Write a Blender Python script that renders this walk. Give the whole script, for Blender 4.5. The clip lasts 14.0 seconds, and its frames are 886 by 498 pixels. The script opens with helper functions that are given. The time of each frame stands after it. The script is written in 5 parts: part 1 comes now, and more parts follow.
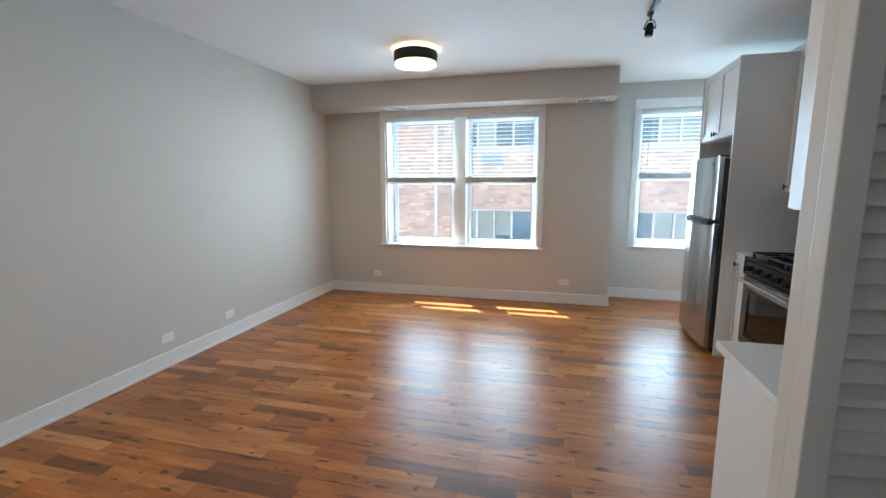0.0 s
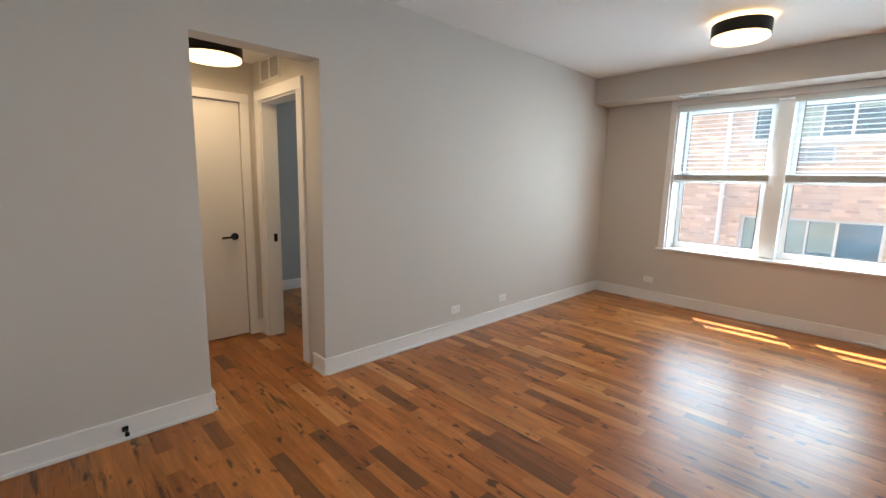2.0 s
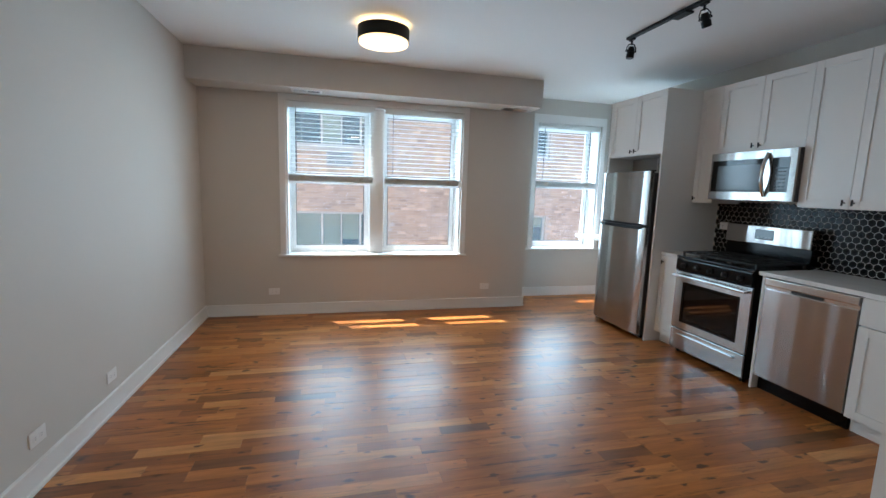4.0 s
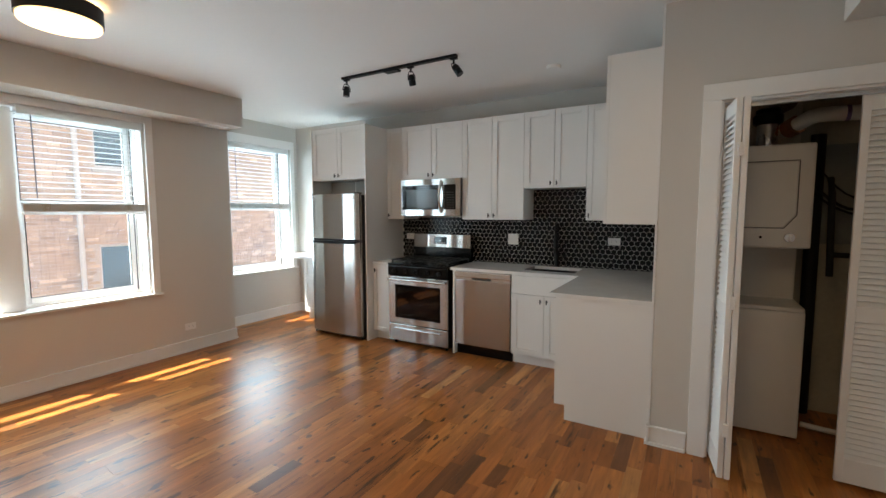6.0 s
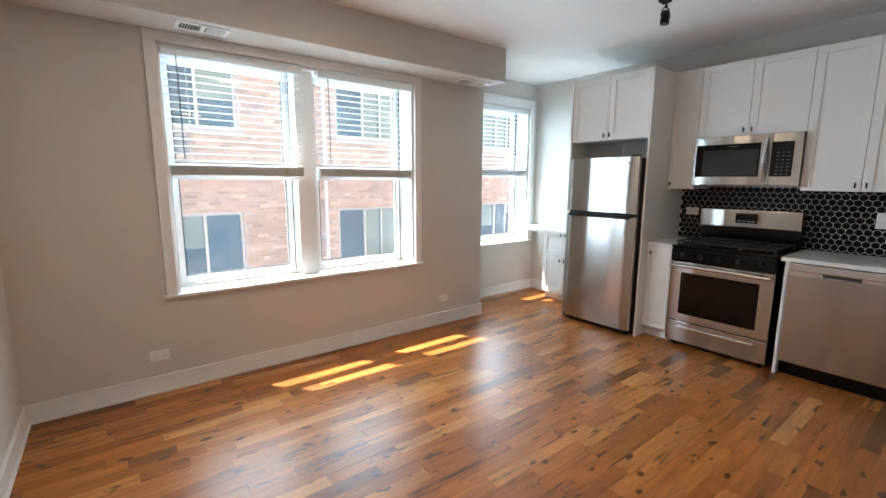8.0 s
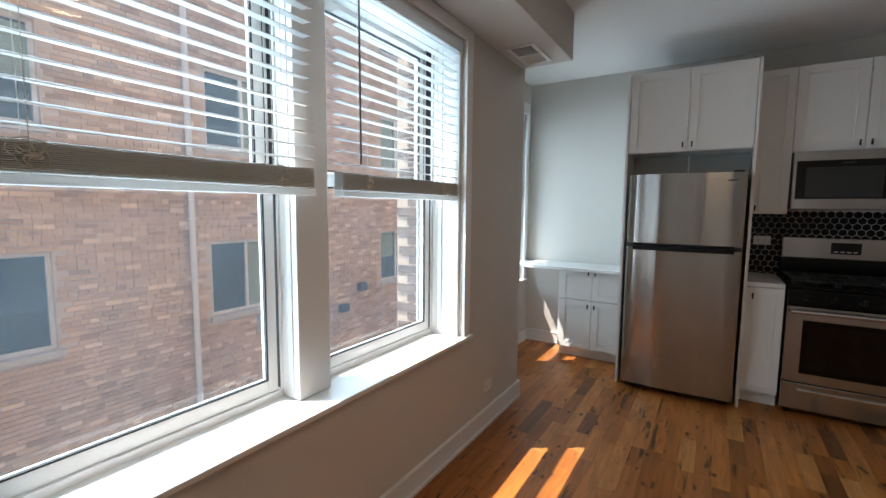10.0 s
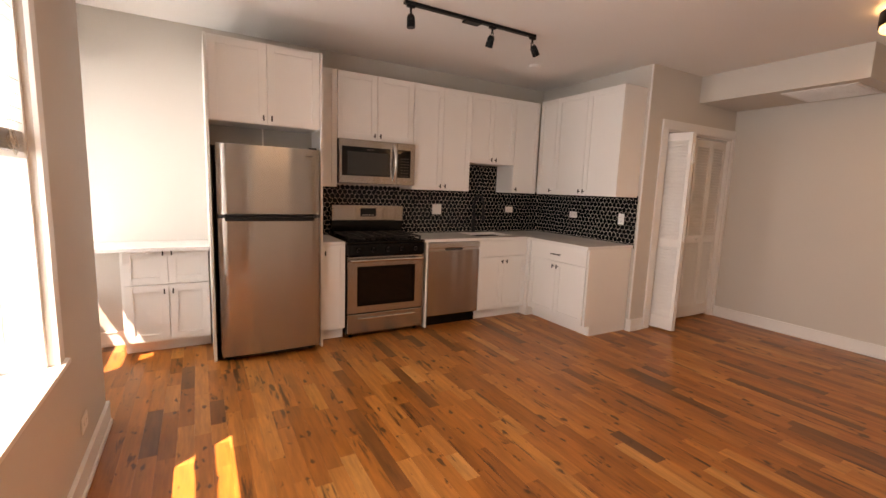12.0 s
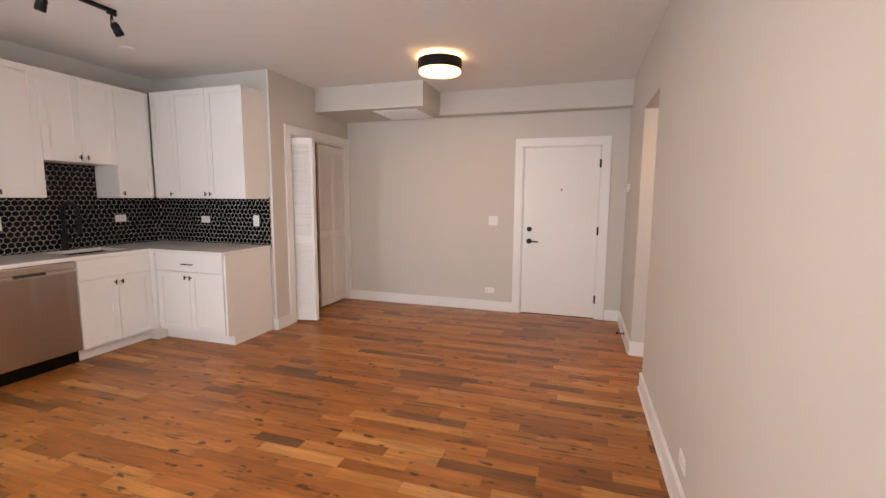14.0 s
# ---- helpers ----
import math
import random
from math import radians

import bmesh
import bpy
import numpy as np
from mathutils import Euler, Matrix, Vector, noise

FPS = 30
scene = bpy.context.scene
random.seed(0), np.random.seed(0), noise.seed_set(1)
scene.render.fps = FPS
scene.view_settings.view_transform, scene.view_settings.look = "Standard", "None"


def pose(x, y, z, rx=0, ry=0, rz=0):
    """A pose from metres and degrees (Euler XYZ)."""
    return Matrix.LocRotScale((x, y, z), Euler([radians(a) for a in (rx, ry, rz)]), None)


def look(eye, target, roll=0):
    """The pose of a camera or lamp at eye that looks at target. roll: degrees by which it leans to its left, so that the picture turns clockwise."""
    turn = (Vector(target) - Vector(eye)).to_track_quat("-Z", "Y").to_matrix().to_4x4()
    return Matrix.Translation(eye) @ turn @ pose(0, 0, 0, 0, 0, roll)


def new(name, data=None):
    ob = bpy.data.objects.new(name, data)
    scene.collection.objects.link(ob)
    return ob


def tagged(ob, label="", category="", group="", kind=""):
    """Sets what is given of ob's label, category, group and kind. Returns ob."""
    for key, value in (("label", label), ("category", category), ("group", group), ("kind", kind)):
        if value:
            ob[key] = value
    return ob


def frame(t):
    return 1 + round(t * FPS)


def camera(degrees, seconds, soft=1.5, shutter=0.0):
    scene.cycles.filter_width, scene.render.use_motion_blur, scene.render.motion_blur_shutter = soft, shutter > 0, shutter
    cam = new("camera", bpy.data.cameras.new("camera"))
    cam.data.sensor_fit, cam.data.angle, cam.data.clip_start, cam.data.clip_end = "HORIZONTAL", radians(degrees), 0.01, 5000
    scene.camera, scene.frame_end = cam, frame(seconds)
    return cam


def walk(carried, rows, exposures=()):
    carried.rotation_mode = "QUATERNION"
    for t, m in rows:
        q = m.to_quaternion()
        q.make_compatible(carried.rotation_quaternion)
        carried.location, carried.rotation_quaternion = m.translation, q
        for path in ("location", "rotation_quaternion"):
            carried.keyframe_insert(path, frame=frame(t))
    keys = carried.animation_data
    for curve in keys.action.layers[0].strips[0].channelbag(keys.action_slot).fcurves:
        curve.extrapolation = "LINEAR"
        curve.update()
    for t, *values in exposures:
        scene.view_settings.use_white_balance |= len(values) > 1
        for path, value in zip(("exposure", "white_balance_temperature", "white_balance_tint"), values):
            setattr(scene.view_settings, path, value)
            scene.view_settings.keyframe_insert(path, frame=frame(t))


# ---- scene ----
cam = camera(91.5, 14.0)
PATH = [
    (0, (0.055, 0.165, 1.465), (-0.433, 2.083, 1.170), -0.1),
    (0.5, (-0.108, 0.077, 1.433), (-1.159, 1.752, 1.137), 0.3),
    (1, (-0.072, 0.05, 1.445), (-1.511, 1.404, 1.131), 0.2),
    (1.5, (-0.08, 0.034, 1.448), (-1.661, 1.213, 1.116), 0.2),
    (2, (-0.213, 0.081, 1.429), (-1.641, 1.447, 1.115), 1.3),
    (2.5, (-0.528, 0.135, 1.422), (-1.571, 1.815, 1.12), 1.9),
    (3, (-0.875, 0.259, 1.42), (-1.386, 2.171, 1.131), 2.3),
    (3.2, (-1.021, 0.297, 1.428), (-1.297, 2.258, 1.152), 2.4),
    (5.3, (-2.27, 1.024, 1.464), (-0.931, 2.493, 1.239), 0.1),
    (5.5, (-2.325, 1.021, 1.475), (-0.86, 2.368, 1.274), -0.2),
    (6, (-2.352, 0.977, 1.48), (-0.629, 1.978, 1.31), -0.1),
    (6.5, (-2.352, 0.978, 1.474), (-0.533, 1.786, 1.276), 0.5),
    (7, (-2.381, 1.187, 1.465), (-0.682, 2.216, 1.234), 1.1),
    (7.5, (-2.359, 1.63, 1.476), (-0.966, 3.04, 1.205), 0.7),
    (8, (-2.433, 2.174, 1.463), (-1.226, 3.738, 1.151), 0.3),
    (8.2, (-2.444, 2.381, 1.462), (-1.267, 3.968, 1.153), 0.2),
    (10.3, (-2.197, 4.669, 1.42), (-0.388, 5.5, 1.231), -0.1),
    (10.5, (-2.153, 4.841, 1.417), (-0.269, 5.478, 1.201), -0.3),
    (11, (-2.11, 5.183, 1.4), (-0.128, 5.276, 1.143), -1.2),
    (11.4, (-2.176, 5.19, 1.407), (-0.226, 4.842, 1.129), -0.3),
    (11.5, (-2.184, 5.165, 1.409), (-0.258, 4.707, 1.122), 0.3),
    (12, (-2.247, 5.095, 1.413), (-0.526, 4.114, 1.139), 2.1),
    (12.5, (-2.303, 5.048, 1.383), (-0.903, 3.639, 1.151), 2.5),
    (13, (-2.39, 5.01, 1.408), (-1.344, 3.321, 1.184), 1.8),
    (13.5, (-2.432, 4.996, 1.42), (-1.687, 3.153, 1.202), 0.9),
    (14, (-2.457, 4.955, 1.418), (-1.858, 3.061, 1.185), 0.4),
]
EXPOSURES = [
    (0.0, 2.2, 5900, 6), (0.6, 1.95, 6200, 8), (1.5, 2.05, 6800, 11), (2.0, 2.25, 6550, 10), (2.5, 2.1, 6200, 8), (3.0, 1.75, 5700, 4),
    (5.5, 1.82, 6700, 13), (6.0, 2.0, 6900, 10), (6.6, 2.35, 7050, 10), (7.0, 2.48, 6500, 8), (7.5, 2.36, 6300, 8), (8.2, 2.12, 6550, 12),
    (10.3, 1.05, 6500, 11), (11.0, 1.05, 6700, 12), (11.6, 1.35, 8200, 20), (12.2, 2.3, 10800, 40), (13.0, 2.45, 10400, 41), (13.5, 2.47, 9200, 35), (14.0, 2.43, 8200, 29),
]
walk(cam, [(t, look(eye, target, roll)) for t, eye, target, roll in PATH], EXPOSURES)

# ---- light ----
world = bpy.data.worlds.new("sky")
world.use_nodes = True
scene.world = world
_wn = world.node_tree.nodes
_sky = _wn.new("ShaderNodeTexSky")
_sky.sky_type, _sky.sun_disc = "NISHITA", False
SUN_WAY = Vector((0.68, -1.0, -2.1)).normalized()
_sky.sun_elevation = math.asin(-SUN_WAY.z)
_sky.sun_rotation = math.atan2(-SUN_WAY.x, -SUN_WAY.y)
world.node_tree.links.new(_sky.outputs[0], _wn["Background"].inputs[0])
_wn["Background"].inputs[1].default_value = 0.15
sun = new("sun", bpy.data.lights.new("sun", "SUN"))
sun.data.energy, sun.data.angle, sun.data.color = 5.0, radians(0.5), (1.0, 0.96, 0.90)
sun.matrix_world = look((0, 0, 0), SUN_WAY)
sun.location = (-8, 18, 25)


def window_light(name, x0, x1, y, z0, z1, power):
    d = bpy.data.lights.new(name, "AREA")
    d.shape, d.size, d.size_y, d.energy, d.color = "RECTANGLE", x1 - x0, z1 - z0, power, (0.60, 0.83, 1.0)
    d.spread = radians(165)
    ob = new(name, d)
    ob.matrix_world = look(((x0 + x1) / 2, y, (z0 + z1) / 2), ((x0 + x1) / 2, y - 1, (z0 + z1) / 2))
    return ob


window_light("daylight_living", -2.08, -0.16, 5.96, 0.72, 2.30, 28)
window_light("daylight_nook", 1.10, 2.00, 6.46, 0.72, 2.34, 16)
# added lamp at an unseen window, brightens the far room's walls
window_light("added_daylight_bedroom", -4.85, -3.95, 5.96, 0.72, 2.30, 9)


def bulb(name, x, y, z, power):
    d = bpy.data.lights.new(name, "AREA")
    d.shape, d.size, d.energy, d.color = "DISK", 0.30, power, (1.0, 0.73, 0.45)
    ob = new(name, d)
    ob.location = (x, y, z)
    return ob


bulb("bulb_living", -1.222, 4.170, 2.546, 2.6)
bulb("bulb_entry", -1.18, 1.05, 2.546, 1.5)
bulb("bulb_hall", -3.65, 1.09, 2.216, 1.1)


def glow(name, x, y, z, power):
    d = bpy.data.lights.new(name, "POINT")
    d.energy, d.color, d.shadow_soft_size = power, (1.0, 0.72, 0.42), 0.03
    new(name, d).location = (x, y, z)


glow("lamp_core_living", -1.222, 4.170, 2.655, 0.6)
glow("lamp_core_entry", -1.18, 1.05, 2.655, 0.7)
glow("lamp_core_hall", -3.65, 1.09, 2.325, 0.6)

# ---- materials ----
def mat(name, color, rough=0.6, metal=0.0, var=0.06, scale=6.0, bump=0.05, bscale=60.0, stretch=(1, 1, 1), spec=0.5, coat=0.0, rvar=0.18, bdist=0.004):
    """A surface with colour variation at two scales and a fine relief."""
    m = bpy.data.materials.new(name)
    m.use_nodes = True
    n, l = m.node_tree.nodes, m.node_tree.links
    p = n["Principled BSDF"]
    co = n.new("ShaderNodeTexCoord")
    mp = n.new("ShaderNodeMapping")
    mp.inputs["Scale"].default_value = stretch
    l.new(co.outputs["Object"], mp.inputs[0])
    big, fine = n.new("ShaderNodeTexNoise"), n.new("ShaderNodeTexNoise")
    big.inputs["Scale"].default_value, fine.inputs["Scale"].default_value = scale, bscale
    big.inputs["Detail"].default_value, fine.inputs["Detail"].default_value = 5, 4
    l.new(mp.outputs[0], big.inputs[0]), l.new(mp.outputs[0], fine.inputs[0])
    mix = n.new("ShaderNodeMath")
    mix.operation = "MULTIPLY_ADD"
    l.new(fine.outputs[0], mix.inputs[0])
    mix.inputs[1].default_value = 0.4
    l.new(big.outputs[0], mix.inputs[2])
    ramp = n.new("ShaderNodeMapRange")
    ramp.inputs[1].default_value, ramp.inputs[2].default_value = 0.35, 1.05
    ramp.inputs[3].default_value, ramp.inputs[4].default_value = 1 - var, 1 + var
    l.new(mix.outputs[0], ramp.inputs[0])
    sc = n.new("ShaderNodeVectorMath")
    sc.operation = "SCALE"
    sc.inputs[0].default_value = color
    l.new(ramp.outputs[0], sc.inputs["Scale"])
    l.new(sc.outputs[0], p.inputs["Base Color"])
    rr = n.new("ShaderNodeMapRange")
    rr.inputs[3].default_value, rr.inputs[4].default_value = max(0.02, rough * (1 - rvar)), min(1, rough * (1 + rvar))
    l.new(big.outputs[0], rr.inputs[0])
    l.new(rr.outputs[0], p.inputs["Roughness"])
    p.inputs["Metallic"].default_value = metal
    p.inputs["Specular IOR Level"].default_value = spec
    p.inputs["Coat Weight"].default_value = coat
    if bump:
        b = n.new("ShaderNodeBump")
        b.inputs["Strength"].default_value, b.inputs["Distance"].default_value = bump, bdist
        l.new(fine.outputs[0], b.inputs["Height"])
        l.new(b.outputs[0], p.inputs["Normal"])
    return m


def wood_mat(name, by_island):
    """Oiled hickory-like plank: each piece its own tone, long grain, dark mineral streaks and knots."""
    m = bpy.data.materials.new(name)
    m.use_nodes = True
    n, l = m.node_tree.nodes, m.node_tree.links
    p = n["Principled BSDF"]
    if by_island:
        rnd = n.new("ShaderNodeNewGeometry").outputs["Random Per Island"]
    else:
        rnd = n.new("ShaderNodeObjectInfo").outputs["Random"]
    geo = n.new("ShaderNodeNewGeometry")
    off = n.new("ShaderNodeCombineXYZ")
    k = n.new("ShaderNodeMath")
    k.operation, k.inputs[1].default_value = "MULTIPLY", 37.0
    l.new(rnd, k.inputs[0])
    l.new(k.outputs[0], off.inputs[0]), l.new(k.outputs[0], off.inputs[2])
    add = n.new("ShaderNodeVectorMath")
    l.new(geo.outputs["Position"], add.inputs[0]), l.new(off.outputs[0], add.inputs[1])

    def noise_at(sx, sy, scale, detail=4, rough=0.6):
        mp = n.new("ShaderNodeMapping")
        mp.inputs["Scale"].default_value = (sx, sy, 1)
        l.new(add.outputs[0], mp.inputs[0])
        t = n.new("ShaderNodeTexNoise")
        t.inputs["Scale"].default_value, t.inputs["Detail"].default_value, t.inputs["Roughness"].default_value = scale, detail, rough
        l.new(mp.outputs[0], t.inputs[0])
        return t.outputs[0]

    def spread(value, lo, hi, to_lo=0.0, to_hi=1.0):
        q = n.new("ShaderNodeMapRange")
        q.inputs[1].default_value, q.inputs[2].default_value, q.inputs[3].default_value, q.inputs[4].default_value = lo, hi, to_lo, to_hi
        l.new(value, q.inputs[0])
        return q.outputs[0]

    def calc(kind, x, y):
        q = n.new("ShaderNodeMath")
        q.operation = kind
        for i, v in enumerate((x, y)):
            if isinstance(v, (int, float)):
                q.inputs[i].default_value = v
            else:
                l.new(v, q.inputs[i])
        return q.outputs[0]

    tone = n.new("ShaderNodeValToRGB")
    e = tone.color_ramp.elements
    e[0].position, e[0].color = 0.0, (0.150, 0.060, 0.022, 1)
    e[1].position, e[1].color = 1.0, (0.560, 0.260, 0.090, 1)
    for pos, col in ((0.05, (0.190, 0.070, 0.021, 1)), (0.12, (0.292, 0.096, 0.022, 1)), (0.35, (0.375, 0.124, 0.026, 1)), (0.62, (0.425, 0.149, 0.034, 1)), (0.85, (0.470, 0.180, 0.047, 1)), (0.95, (0.520, 0.225, 0.066, 1))):
        x = e.new(pos)
        x.color = col
    l.new(rnd, tone.inputs[0])
    habit = calc("FRACT", calc("MULTIPLY", rnd, 7.31), 0)  # how streaky a board is
    grain = noise_at(1.3, 12, 3.0, 6, 0.62)
    cloud = noise_at(0.9, 5, 2.2, 3, 0.55)
    shading = calc("MULTIPLY", spread(grain, 0.3, 0.7, 0.72, 1.20), spread(cloud, 0.3, 0.7, 0.80, 1.16))
    sc = n.new("ShaderNodeVectorMath")
    sc.operation = "SCALE"
    l.new(tone.outputs[0], sc.inputs[0]), l.new(shading, sc.inputs["Scale"])
    streak = calc("ADD", noise_at(1.15, 11, 2.3, 5, 0.64), spread(habit, 0.0, 1.0, -0.16, 0.065))
    knot = noise_at(5, 11, 1.7, 2, 0.4)
    dark = calc("MAXIMUM", spread(streak, 0.575, 0.68), spread(knot, 0.655, 0.715))
    mf = n.new("ShaderNodeMath")
    mf.operation, mf.inputs[1].default_value = "MULTIPLY", 0.86
    l.new(dark, mf.inputs[0])
    mix = n.new("ShaderNodeMix")
    mix.data_type = "RGBA"
    mix.inputs["B"].default_value = (0.042, 0.018, 0.008, 1)
    l.new(mf.outputs[0], mix.inputs["Factor"]), l.new(sc.outputs[0], mix.inputs["A"])
    l.new(mix.outputs["Result"], p.inputs["Base Color"])
    r = n.new("ShaderNodeMapRange")
    p.inputs["Specular IOR Level"].default_value = 0.42
    r.inputs[3].default_value, r.inputs[4].default_value = 0.27, 0.40
    l.new(grain, r.inputs[0])
    l.new(r.outputs[0], p.inputs["Roughness"])
    b = n.new("ShaderNodeBump")
    b.inputs["Strength"].default_value, b.inputs["Distance"].default_value = 0.05, 0.003
    l.new(grain, b.inputs["Height"])
    l.new(b.outputs[0], p.inputs["Normal"])
    return m


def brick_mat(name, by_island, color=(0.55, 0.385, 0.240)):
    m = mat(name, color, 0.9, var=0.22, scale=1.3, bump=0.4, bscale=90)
    n, l = m.node_tree.nodes, m.node_tree.links
    p = n["Principled BSDF"]
    src = p.inputs["Base Color"].links[0].from_socket
    rnd = n.new("ShaderNodeNewGeometry").outputs["Random Per Island"] if by_island else n.new("ShaderNodeObjectInfo").outputs["Random"]
    ramp = n.new("ShaderNodeValToRGB")
    e = ramp.color_ramp.elements
    e[0].color, e[1].color = (0.66, 0.62, 0.60, 1), (1.36, 1.42, 1.45, 1)
    for pos, col in ((0.12, (0.82, 0.79, 0.76, 1)), (0.50, (0.94, 0.91, 0.89, 1)), (0.88, (1.04, 1.02, 1.00, 1)), (0.95, (1.24, 1.28, 1.30, 1))):
        x = e.new(pos)
        x.color = col
    l.new(rnd, ramp.inputs[0])
    mul = n.new("ShaderNodeVectorMath")
    mul.operation = "MULTIPLY"
    l.new(src, mul.inputs[0]), l.new(ramp.outputs[0], mul.inputs[1])
    l.new(mul.outputs[0], p.inputs["Base Color"])
    return m


def glass_mat(name, tint=(1, 1, 1), rough=0.0):
    m = bpy.data.materials.new(name)
    m.use_nodes = True
    n, l = m.node_tree.nodes, m.node_tree.links
    n.remove(n["Principled BSDF"])
    lw = n.new("ShaderNodeLayerWeight")
    lw.inputs[0].default_value = 0.5
    pw = n.new("ShaderNodeMath")
    pw.operation, pw.inputs[1].default_value = "POWER", 4.0
    l.new(lw.outputs["Facing"], pw.inputs[0])
    fr = n.new("ShaderNodeMapRange")
    fr.inputs[3].default_value, fr.inputs[4].default_value = 0.035, 0.45
    l.new(pw.outputs[0], fr.inputs[0])
    t, g = n.new("ShaderNodeBsdfTransparent"), n.new("ShaderNodeBsdfGlossy")
    t.inputs[0].default_value, g.inputs["Roughness"].default_value = (*tint, 1), rough
    mx = n.new("ShaderNodeMixShader")
    l.new(fr.outputs[0], mx.inputs[0]), l.new(t.outputs[0], mx.inputs[1]), l.new(g.outputs[0], mx.inputs[2])
    # bluish veil put into the panes to imitate glare from the bright windows
    veil, veil_mix = n.new("ShaderNodeBsdfTranslucent"), n.new("ShaderNodeMixShader")
    veil.inputs[0].default_value = (0.54, 0.79, 1.0, 1)
    co, no, rg = n.new("ShaderNodeTexCoord"), n.new("ShaderNodeTexNoise"), n.new("ShaderNodeMapRange")
    no.inputs["Scale"].default_value, no.inputs["Detail"].default_value = 2.5, 4
    rg.inputs[1].default_value, rg.inputs[2].default_value, rg.inputs[3].default_value, rg.inputs[4].default_value = 0.3, 0.7, 0.010, 0.016
    l.new(co.outputs["Object"], no.inputs[0]), l.new(no.outputs[0], rg.inputs[0])
    l.new(rg.outputs[0], veil_mix.inputs[0]), l.new(mx.outputs[0], veil_mix.inputs[1]), l.new(veil.outputs[0], veil_mix.inputs[2])
    l.new(veil_mix.outputs[0], n["Material Output"].inputs[0])
    return m


def glow_mat(name, color, strength):
    m = bpy.data.materials.new(name)
    m.use_nodes = True
    p = m.node_tree.nodes["Principled BSDF"]
    p.inputs["Base Color"].default_value = (0.8, 0.75, 0.68, 1)
    p.inputs["Emission Color"].default_value, p.inputs["Emission Strength"].default_value = (*color, 1), strength
    return m


def slat_mat():
    """White vinyl slat that lets a little daylight through."""
    m = mat("blind_vinyl", (0.82, 0.82, 0.81), 0.45, var=0.03, bump=0.02)
    n, l = m.node_tree.nodes, m.node_tree.links
    t, mx = n.new("ShaderNodeBsdfTranslucent"), n.new("ShaderNodeMixShader")
    t.inputs[0].default_value, mx.inputs[0].default_value = (0.85, 0.86, 0.85, 1), 0.4
    l.new(n["Principled BSDF"].outputs[0], mx.inputs[1]), l.new(t.outputs[0], mx.inputs[2])
    l.new(mx.outputs[0], n["Material Output"].inputs[0])
    return m


PAINT = mat("wall_paint", (0.60, 0.565, 0.52), 0.75, var=0.025, scale=1.3, bump=0.10, bscale=220)
CEIL = mat("ceiling_paint", (0.80, 0.79, 0.77), 0.85, var=0.02, scale=1.0, bump=0.08, bscale=200)
TRIM = mat("trim_paint", (0.80, 0.79, 0.775), 0.38, var=0.02, scale=3, bump=0.03, bscale=90)
CAB = mat("cabinet_paint", (0.80, 0.785, 0.76), 0.36, var=0.015, scale=2, bump=0.015, bscale=120)
DOORP = mat("door_paint", (0.79, 0.775, 0.75), 0.42, var=0.02, scale=2, bump=0.03, bscale=100)
QUARTZ = mat("quartz", (0.80, 0.79, 0.77), 0.18, var=0.05, scale=9, bump=0.0, bscale=160)
STEEL = mat("stainless", (0.47, 0.455, 0.44), 0.225, 1.0, var=0.04, scale=3, bump=0.9, bscale=0.85, stretch=(5, 5, 0.05), rvar=0.05, bdist=0.030)
STEEL.node_tree.nodes["Noise Texture.001"].inputs["Detail"].default_value = 1.2
STEEL.node_tree.nodes["Principled BSDF"].inputs["Anisotropic"].default_value = 0.8
STEEL.node_tree.nodes["Principled BSDF"].inputs["Anisotropic Rotation"].default_value = 0.25
STEELH = mat("stainless_satin", (0.66, 0.65, 0.64), 0.22, 1.0, var=0.03, bump=0.0)
GREYM = mat("dark_grey_metal", (0.10, 0.10, 0.105), 0.42, 0.6, var=0.05, bump=0.02)
BLACK = mat("black_metal", (0.005, 0.005, 0.0055), 0.45, 0.1, var=0.1, bump=0.03, spec=0.3)
ENAMEL = mat("black_enamel", (0.003, 0.003, 0.0035), 0.16, var=0.1, bump=0.0, spec=0.25)
IRON = mat("cast_iron", (0.006, 0.006, 0.006), 0.62, var=0.15, bump=0.2, bscale=200)
DGLASS = mat("dark_glass", (0.003, 0.003, 0.0035), 0.05, var=0.1, bump=0.0, spec=0.35)
TILE = mat("black_glazed_tile", (0.0035, 0.0035, 0.004), 0.20, var=0.25, scale=14, bump=0.04, bscale=30, spec=0.12)
GROUT = mat("pale_grout", (0.66, 0.63, 0.58), 0.9, var=0.08, bump=0.2, bscale=200)
PLASTIC = mat("white_plastic", (0.80, 0.79, 0.77), 0.35, var=0.015, bump=0.0)
APPL = mat("appliance_white", (0.74, 0.72, 0.68), 0.32, var=0.02, bump=0.03, bscale=180)
PVC = mat("pvc_pipe", (0.82, 0.80, 0.74), 0.4, var=0.06, bump=0.02)
RUST = mat("rusty_iron", (0.13, 0.07, 0.045), 0.8, var=0.3, scale=12, bump=0.3)
DUCT = mat("foil_duct", (0.62, 0.61, 0.60), 0.28, 1.0, var=0.1, bump=0.2, bscale=40)
CONC = mat("closet_masonry", (0.50, 0.48, 0.40), 0.9, var=0.22, scale=3, bump=0.4, bscale=30)
# cream of the outer stops, set dark so the sun strip stays muted
OUTERP = mat("dimmed_cream_paint", (0.44, 0.41, 0.37), 0.6, var=0.12, bump=0.1)
VINYL = mat("vinyl_window", (0.80, 0.80, 0.79), 0.35, var=0.02, bump=0.01)
GASKET = mat("black_gasket", (0.02, 0.02, 0.022), 0.6, var=0.1, bump=0.0)
BLIND = slat_mat()
